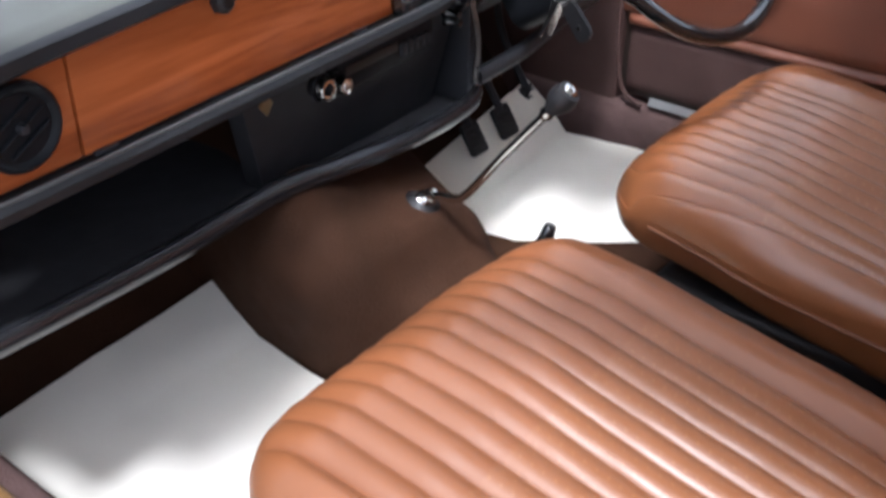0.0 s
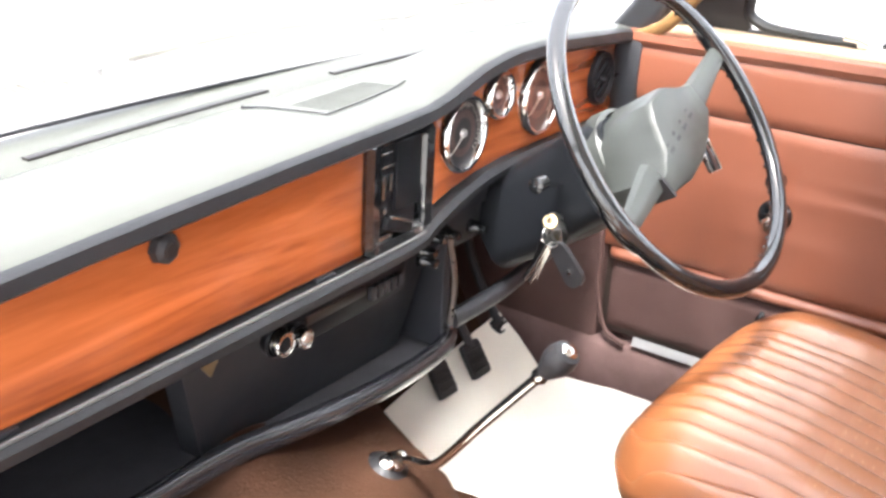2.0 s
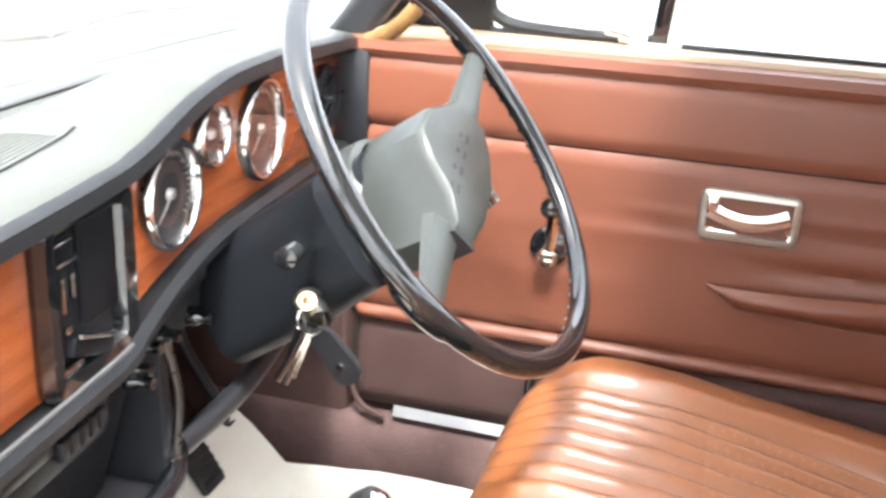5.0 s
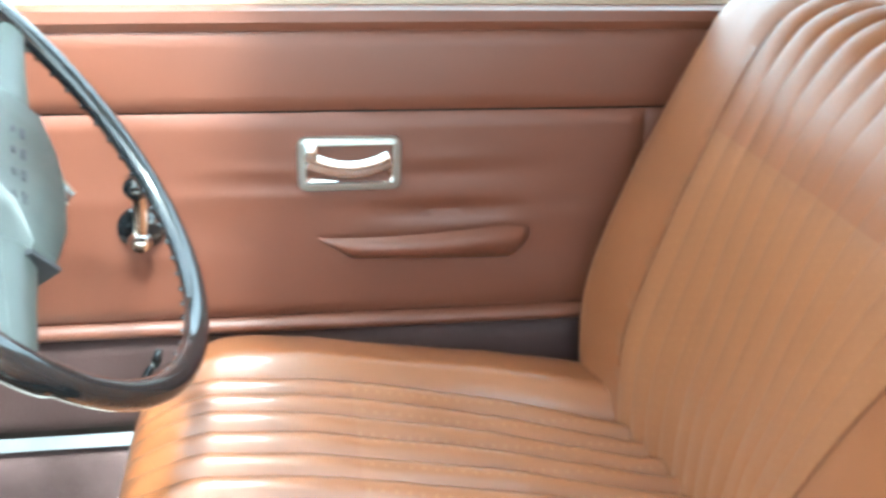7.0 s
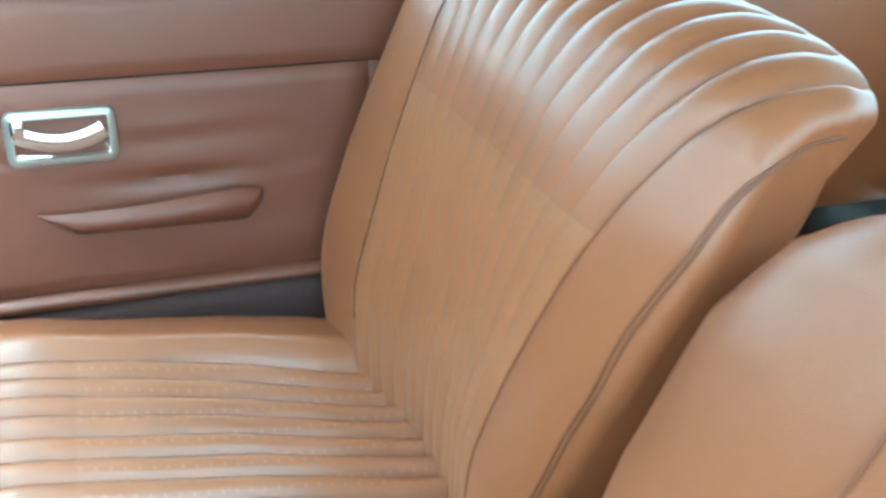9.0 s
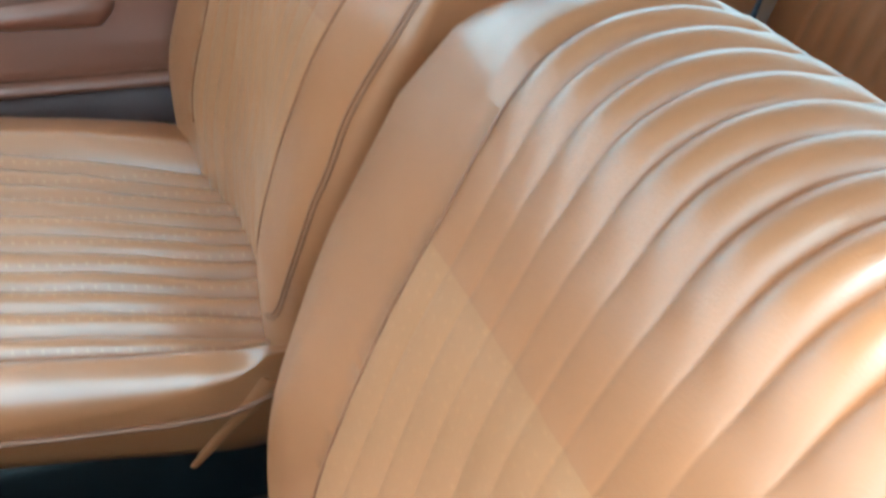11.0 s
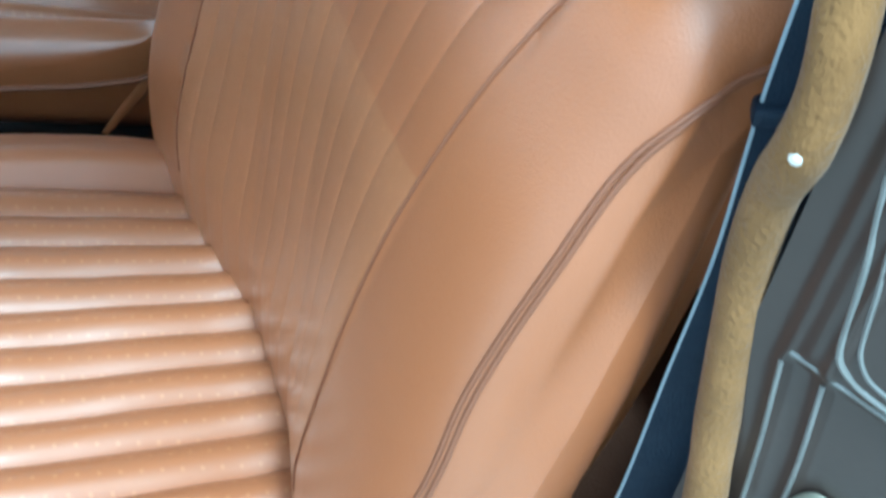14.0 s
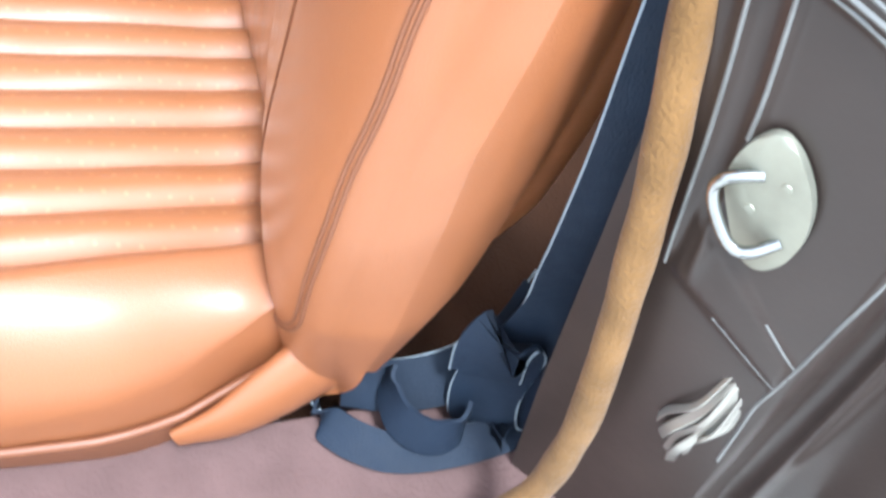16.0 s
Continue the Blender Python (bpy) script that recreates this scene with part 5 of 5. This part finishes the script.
def paper_mat(name, rows, label):
    """A thin sheet laid over rows of points, with slight waves."""
    n = 26
    line = []
    for row in rows:
        p = [Vector(q) for q in row]
        line.append([p[0].lerp(p[1], k / n) for k in range(n + 1)])
    fine = []
    for a, b in zip(line, line[1:]):
        for k in range(10):
            fine.append([q.lerp(s, k / 10) for q, s in zip(a, b)])
    fine.append(line[-1])
    for r in fine:
        for q in r:
            q.z += 0.004 * noise.noise((q.x * 7, q.y * 7, 1.3)) + 0.0015 * noise.noise((q.x * 26, q.y * 22, 4.0)) + 0.006
    bm = bridge(bmesh.new(), fine, closed_loop=False)
    bridge(bm, [[q - Vector((0, 0, 0.0015)) for q in r] for r in fine], closed_loop=False)
    whole(name, bm, M_MAT, label, "floor mat", "floor mats", angle=60)


paper_mat("floor_mat", [[(-0.616, 0.50, 0.0), (-0.19, 0.50, 0.0)], [(-0.616, 0.86, 0.0), (-0.196, 0.86, 0.002)], [(-0.61, 0.98, 0.002), (-0.190, 0.97, 0.008)], [(-0.600, 1.075, 0.03), (-0.183, 1.075, 0.06)]],
          "white paper floor mat in the passenger footwell")
paper_mat("floor_mat", [[(0.50, 0.55, 0.0), (0.640, 0.55, 0.050)], [(0.41, 0.675, 0.0), (0.637, 0.68, 0.056)], [(0.29, 0.834, 0.0), (0.632, 0.80, 0.058)], [(0.268, 0.965, 0.0), (0.606, 0.935, 0.058)], [(0.272, 1.01, 0.035), (0.602, 0.985, 0.115)], [(0.278, 1.05, 0.065), (0.60, 1.03, 0.15)]],
          "white paper floor mat in the driver's footwell")


# ---- windscreen and what lies ahead of it ----
def windscreen():
    rows = []
    for k in np.linspace(0, 1, 10):
        rows.append([Vector((x * (1 - 0.14 * k), screen_y(x) + 0.045 - 0.82 * k, 0.662 + 0.47 * k)) for x in np.linspace(-0.70, 0.72, 24)])
    bm = bridge(bmesh.new(), [r + [v + Vector((0, 0.003, 0.004)) for v in r[::-1]] for r in rows], cap=False)
    pane = whole("window_1", bm, M_GLASS, "curved clear windscreen", "windscreen", kind="structure")
    pane.visible_shadow = False
    whole("trim", tube([tuple(v + Vector((0, -0.003, 0.002))) for v in rows[0]], 0.004, 8, 1), M_BLACK, "black rubber seal below the windscreen", "window seal", kind="structure")


windscreen()


def bonnet():
    rows = []
    for k in np.linspace(0, 1, 18):
        row = []
        for x in np.linspace(-0.82, 0.84, 28):
            y = screen_y(x) + 0.055
            y += (2.25 - y) * k
            row.append(Vector((x, y, 0.652 - 0.12 * (abs(x) / 0.82) ** 4 - 0.10 * k ** 2)))
        rows.append(row)
    bm = bridge(bmesh.new(), rows, closed_loop=False)
    bridge(bm, [[v - Vector((0, 0, 0.02)) for v in r] for r in rows], closed_loop=False)
    hood = thing("bonnet", (0, 1.6, 0.55), "bonnet ahead of the windscreen, coloured pale for the sky it reflects", "bonnet")
    part("panel", bm, M_COWL, hood)
    for x0 in (-0.42, 0.10):
        for i in range(18):
            x = x0 + i * 0.017
            part("louvre", rbox((x - 0.0015, 1.205, 0.650), (x + 0.0015, 1.238, 0.6565), 0.001, 1), M_GREY, hood, "dark scuttle louvre")


bonnet()


def front_body():
    """Plain wings and nose that carry the bonnet."""
    for sx, label in ((-1, "plain dark brown front wing on the passenger side"), (1, "plain dark brown front wing on the driver's side")):
        rings = []
        for y in np.linspace(0.97, 2.25, 14):
            k = (y - 0.97) / 1.28
            top = 0.528 - 0.10 * k ** 2
            x0 = 0.83 + (0.01 if sx > 0 else -0.01)
            rings.append([Vector((sx * (x0 - 0.09), y, top + 0.03)), Vector((sx * (x0 - 0.02), y, top)), Vector((sx * x0, y, top - 0.06)), Vector((sx * (x0 - 0.01), y, -0.06)), Vector((sx * (x0 - 0.08), y, -0.06)), Vector((sx * (x0 - 0.09), y, top - 0.08))])
        whole("wing", bridge(bmesh.new(), rings), M_PAINT, label, "car wing", kind="structure", angle=50)
    whole("nose_panel", rbox((-0.74, 2.20, -0.06), (0.76, 2.25, 0.47), 0.02), M_PAINT, "plain dark brown nose panel under the bonnet", "nose panel", kind="structure")


front_body()


def wipers():
    for x0, x1 in ((-0.12, 0.36), (0.40, 0.70)):
        w = thing("wiper", (x0, 1.17, 0.66), "thin dark windscreen wiper at rest", "wiper", "windscreen wipers")
        part("arm", tube([(x0, 1.16, 0.675), ((x0 + x1) / 2, 1.145, 0.70), (x1 - 0.06, 1.12, 0.705)], 0.0025, 8), M_SATIN, w)
        part("blade", sweep(curve_points([(x0 + 0.02, 1.135, 0.690), ((x0 + x1) / 2, 1.125, 0.702), (x1, 1.10, 0.700)], 6), round_rect(0.003, 0.006, 0.001, 2), side=(0, 1, 0)), M_GREY, w)
        part("spindle", lathe([(0.007, 0), (0.006, 0.010), (0, 0.012)], 16, Matrix.Translation((x0, 1.165, 0.665))), M_SATIN, w)


wipers()


# ---- door pillar beside the passenger seat ----
def shut_pillar():
    """Painted door shut: a slanting pressed face behind the seal, with steps."""
    pillar = thing("door_pillar", (-0.70, -0.14, 0.08), "glossy dark brown painted door pillar with pressed steps", "door pillar", kind="structure")
    a = Vector((-0.652, -0.104, 0))      # inner edge
    d = Vector((-0.79, -0.61, 0)).normalized()
    nrm = Vector((-0.61, 0.79, 0)).normalized()
    BEAD_Z, BEAD_INNER, BEAD_OUTER = [0.40, 0.4125, 0.451, 0.4877, 0.523, 0.568], [0.0285, 0.0279, 0.025, 0.0219, 0.018, 0.0115], [0.041, 0.041, 0.039, 0.0362, 0.0335, 0.0272]
    cols = [-0.006, -0.003] + list(np.linspace(0.0, 0.135, 90)) + [0.15, 0.17, 0.185, 0.19]

    def bead(z, zs, ss):
        return interp(z, zs, ss)

    def fold_low(s):
        return 0.412 - (s - 0.030) * 0.48

    def fold_high(s):
        return 0.4357 - (s - 0.053) * 0.79

    def relief(s, z):
        """Height of the pressing over its plane."""
        high = smooth01(0.405, 0.43, z)
        s1, s2 = bead(z, BEAD_Z, BEAD_INNER), bead(z, BEAD_Z, BEAD_OUTER)
        o = 0.0020 * high * (math.exp(-((s - s1) / 0.0028) ** 2) + math.exp(-((s - s2) / 0.0028) ** 2))
        o += 0.0022 * smooth01(-0.003, 0.003, z - fold_low(s)) * smooth01(0.004, -0.003, z - fold_high(s)) * smooth01(0.028, 0.036, s) * smooth01(0.100, 0.094, s)
        o += 0.0040 * smooth01(-0.003, 0.004, z - (0.572 - 0.22 * max(0.0, s - 0.02) - 4.0 * max(0.0, s - 0.045) ** 2)) * smooth01(0.010, 0.020, s)
        o -= 0.016 * smooth01(0.101, 0.113, s) - 0.005 * math.exp(-((s - 0.124) / 0.004) ** 2)
        o += 0.0007 * noise.noise((s * 22, z * 8, 2.0))
        return o - 0.05 * smooth01(-0.003, -0.0055, s) - 6 * max(0.0, s - 0.15) ** 2 * (1 + 8 * max(0.0, s - 0.17))

    def on_pillar(s, z, lift=0.0):
        lean = interp(z, [0.06, 0.25, 0.40, 0.60, 0.80], [0.006, 0.006, 0.0, -0.006, -0.012])
        p = a + d * s + nrm * (relief(s, z) + lift)
        return Vector((p.x + lean, p.y, z))

    # Half-buried pale tubes put the edge highlights into colour.
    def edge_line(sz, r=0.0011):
        part("painted_glint", tube([on_pillar(s, z, -r * 0.35) for s, z in sz], r, 8, 4), M_PAINT_GLINT, pillar, "pale line painted as a highlight on the pressing's edge")

    rings = []
    for z in np.linspace(0.06, 0.80, 220):
        rings.append([on_pillar(s, z) for s in cols])
    part("pressing", bridge(bmesh.new(), rings, closed_loop=False), M_PAINT, pillar, angle=60)
    part("outer_edge", rbox((0.0, -0.02, -0.30), (0.10, 0.0, 0.50), 0.006, m=frame_of(a + d * 0.145 + Vector((0, 0, 0.30)) + nrm * -0.02, d, (0, 0, 1))), M_PAINT, pillar)
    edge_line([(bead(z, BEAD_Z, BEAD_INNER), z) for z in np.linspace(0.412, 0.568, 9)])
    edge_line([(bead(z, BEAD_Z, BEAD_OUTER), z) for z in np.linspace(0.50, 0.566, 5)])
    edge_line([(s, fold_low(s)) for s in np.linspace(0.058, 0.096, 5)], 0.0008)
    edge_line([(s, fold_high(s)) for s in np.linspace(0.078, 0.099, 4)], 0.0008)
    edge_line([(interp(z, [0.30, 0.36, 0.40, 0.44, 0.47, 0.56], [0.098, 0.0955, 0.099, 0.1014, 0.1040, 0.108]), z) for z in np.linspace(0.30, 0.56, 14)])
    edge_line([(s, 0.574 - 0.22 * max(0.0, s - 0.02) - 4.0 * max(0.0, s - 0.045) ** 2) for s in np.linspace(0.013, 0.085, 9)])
    # highlights along two nested beads that come down and turn outwards
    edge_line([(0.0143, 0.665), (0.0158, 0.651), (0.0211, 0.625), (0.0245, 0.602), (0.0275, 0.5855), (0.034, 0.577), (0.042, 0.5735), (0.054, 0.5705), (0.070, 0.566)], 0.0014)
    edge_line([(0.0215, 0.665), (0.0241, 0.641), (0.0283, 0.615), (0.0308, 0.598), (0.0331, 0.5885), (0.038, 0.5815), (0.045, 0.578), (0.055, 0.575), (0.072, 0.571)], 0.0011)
    # striker
    m = frame_of(a + d * 0.056 + nrm * 0.0035 + Vector((0, 0, 0.486)), d, (0, 0, 1))
    if (m.to_3x3() @ Vector((0, 0, 1))).dot(nrm) < 0:
        m = m @ Matrix.Rotation(math.pi, 4, "Y")
    sgn = 1 if (m.to_3x3() @ Vector((1, 0, 0))).dot(d) > 0 else -1
    outline = curve_points([(x, y, 0) for x, y in [(-0.019, -0.004), (-0.0178, 0.012), (-0.0125, 0.024), (-0.006, 0.027), (0.0030, 0.0215), (0.0127, 0.0085), (0.0170, -0.006), (0.0172, -0.020), (0.013, -0.034), (0.006, -0.0395), (-0.002, -0.036), (-0.012, -0.020)]], 3, closed=True)
    plate_pts = [(sgn * p.x, p.y) for p in outline]
    if sgn < 0:
        plate_pts = plate_pts[::-1]
    striker = thing("striker_plate", m.translation, "weathered zinc striker plate with a wire loop, screwed to the pillar", "striker plate")
    part("plate", plate(plate_pts, m, 0.004, 0.0012), M_ZINC, striker)
    part("loop", tube([m @ Vector((sgn * (x * 0.66 + 0.004), y * 0.84 - 0.004, z * 0.7)) for x, y, z in [(-0.016, 0.012, 0.004), (-0.030, 0.008, 0.012), (-0.036, -0.001, 0.014), (-0.030, -0.012, 0.016), (-0.014, -0.026, 0.016), (-0.002, -0.026, 0.014), (0.010, -0.018, 0.004)]], 0.0026, 10), M_FOIL, striker, "bright steel wire loop")
    for x, y in ((0.004, 0.010), (-0.008, -0.016)):
        part("screw", lathe([(0, 0.009), (0.004, 0.0085), (0.0055, 0.006)], 12, m @ Matrix.Translation((sgn * x * 0.7, y * 0.7, 0)) @ Matrix.Scale(0.52, 4)), M_ZINC, striker)
    # bent bright clip low on the pillar
    clip = thing("metal_clip", (-0.72, -0.14, 0.34), "crumpled bright metal clip on the lower pillar", "clip")
    base = a + d * 0.074 + nrm * -0.004
    for i, (s0, z0, s1, z1, w) in enumerate(((-0.016, 0.296, 0.004, 0.368, 0.0035), (-0.010, 0.286, 0.006, 0.366, 0.005), (-0.004, 0.276, 0.009, 0.366, 0.0035), (0.001, 0.270, 0.011, 0.362, 0.005), (0.006, 0.284, 0.014, 0.358, 0.003), (0.010, 0.306, 0.016, 0.350, 0.004))):
        p, q = base + d * s0 + Vector((0, 0, z0)), base + d * s1 + Vector((0, 0, z1))
        line = curve_points([p, p.lerp(q, 0.3) + nrm * (0.005 + 0.004 * (i % 2)) - d * 0.002, p.lerp(q, 0.65) + nrm * (0.009 - 0.003 * (i % 2)) + d * 0.002, q + nrm * 0.002], 5)
        part("fold", sweep(line, round_rect(w, 0.0012, 0.0005, 1), side=tuple(d + nrm * (0.9 - 0.45 * i)), scale=[1.25 - 0.6 * abs(k / (len(line) - 1) - 0.35) for k in range(len(line))]), M_BEZEL, clip)


shut_pillar()


def door_seal():
    pts = [(-0.628, -0.100, 0.80), (-0.640, -0.098, 0.73), (-0.657, -0.092, 0.685), (-0.659, -0.090, 0.660), (-0.648, -0.096, 0.632), (-0.646, -0.100, 0.59), (-0.655, -0.103, 0.53),
           (-0.669, -0.104, 0.47), (-0.679, -0.104, 0.41), (-0.689, -0.103, 0.34), (-0.694, -0.100, 0.28), (-0.694, -0.088, 0.215), (-0.690, -0.050, 0.168), (-0.684, 0.01, 0.154), (-0.678, 0.10, 0.153), (-0.670, 0.5, 0.153), (-0.667, 0.89, 0.153), (-0.668, 0.97, 0.18), (-0.67, 0.992, 0.24), (-0.67, 1.0, 0.5)]
    line = curve_points(pts, 10)
    bm, section = bmesh.new(), circle(0.0088, 14)
    scale = [1 + 0.10 * noise.noise((p.x * 30, p.y * 30, p.z * 30)) for p in line]
    sweep(line, section, bm=bm, scale=scale)
    whole("trim", bm, M_SEAL, "worn tan fabric draught seal round the doorway", "door seal", kind="structure", angle=80)
    pin = lathe([(0, 0.003), (0.0020, 0.0022), (0.003, 0.0006), (0.003, -0.001)], 14, frame_of((-0.6635, -0.0848, 0.661), (0.75, 0.66, 0), (-0.35, 0.4, -0.68)))
    whole("seal_pin", pin, M_NEEDLE, "small white pin on the door seal", "pin")


door_seal()


def ribbon(pts, width, side, per=10, thick=0.0014):
    return sweep(curve_points(pts, per), [(-width / 2, -thick), (width / 2, -thick), (width / 2, thick), (-width / 2, thick)], side=side)


def passenger_belt():
    belt = thing("seat_belt", (-0.60, -0.10, 0.10), "navy webbing seat belt hanging beside the passenger seat", "seat belt", "seat belts")
    side = (-0.45, -0.88, 0.1)
    hem = [(-0.600, -0.101, 0.269), (-0.600, -0.086, 0.227), (-0.602, -0.079, 0.190), (-0.606, -0.075, 0.164), (-0.608, -0.070, 0.155), (-0.607, -0.065, 0.166), (-0.602, -0.066, 0.187),
           (-0.600, -0.072, 0.212), (-0.600, -0.0755, 0.230), (-0.600, -0.070, 0.243), (-0.600, -0.0645, 0.233), (-0.600, -0.0635, 0.205)]
    path = [(-0.622, -0.135, 0.82), (-0.624, -0.130, 0.72), (-0.626, -0.127, 0.65), (-0.632, -0.125, 0.58), (-0.632, -0.122, 0.51), (-0.630, -0.121, 0.43), (-0.624, -0.120, 0.36), (-0.614, -0.122, 0.31)]
    path += [tuple(Vector(p) + Vector(side).normalized() * 0.0225) for p in hem]
    web = part("webbing", ribbon(path, 0.044, side), M_STRAP, belt)
    u = Vector(side).normalized()
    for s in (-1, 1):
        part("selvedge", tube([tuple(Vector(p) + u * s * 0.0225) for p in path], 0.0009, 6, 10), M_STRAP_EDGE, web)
    part("keeper", rbox((-0.025, -0.004, -0.006), (0.025, 0.004, 0.006), 0.002, m=frame_of((-0.626, -0.127, 0.642), side, (0, 0, 1))), M_STRAP, belt)
    slack = (([(-0.588, 0.020, 0.158), (-0.602, 0.012, 0.156), (-0.618, -0.006, 0.155), (-0.629, -0.030, 0.155), (-0.631, -0.070, 0.156), (-0.626, -0.11, 0.157), (-0.624, -0.150, 0.158)], (0.85, 0.45, 0.25), 0.026, 1),
             ([(-0.584, -0.030, 0.190), (-0.597, -0.026, 0.184), (-0.616, -0.030, 0.178), (-0.630, -0.046, 0.175), (-0.630, -0.064, 0.176), (-0.617, -0.076, 0.180)], (0.25, -0.25, 0.93), 0.030, -1),
             ([(-0.575, 0.0, 0.165), (-0.588, -0.035, 0.170), (-0.590, -0.075, 0.180), (-0.585, -0.11, 0.205), (-0.575, -0.13, 0.235)], (0.7, 0.3, 0.6), 0.036, 1))
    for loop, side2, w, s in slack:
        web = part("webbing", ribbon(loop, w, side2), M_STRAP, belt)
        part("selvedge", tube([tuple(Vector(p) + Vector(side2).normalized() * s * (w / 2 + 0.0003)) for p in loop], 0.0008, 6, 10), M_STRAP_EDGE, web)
    part("anchor", rbox((-0.015, -0.01, -0.004), (0.015, 0.01, 0.004), 0.002, m=frame_of((-0.640, -0.125, 0.155), (1, 0.3, 0), (0, 0.4, 1))), M_SATIN, belt, "small bright anchor tab")


passenger_belt()


def driver_belt():
    belt = thing("seat_belt", (0.37, -0.6, 0.3), "navy webbing seat belt hanging behind the driver's seat", "seat belt", "seat belts")
    part("webbing", ribbon([(0.20, -0.64, 0.80), (0.25, -0.62, 0.69), (0.305, -0.60, 0.56), (0.335, -0.60, 0.46), (0.36, -0.60, 0.37), (0.375, -0.595, 0.315)], 0.046, (0.75, -0.6, 0.3)), M_STRAP, belt)


driver_belt()
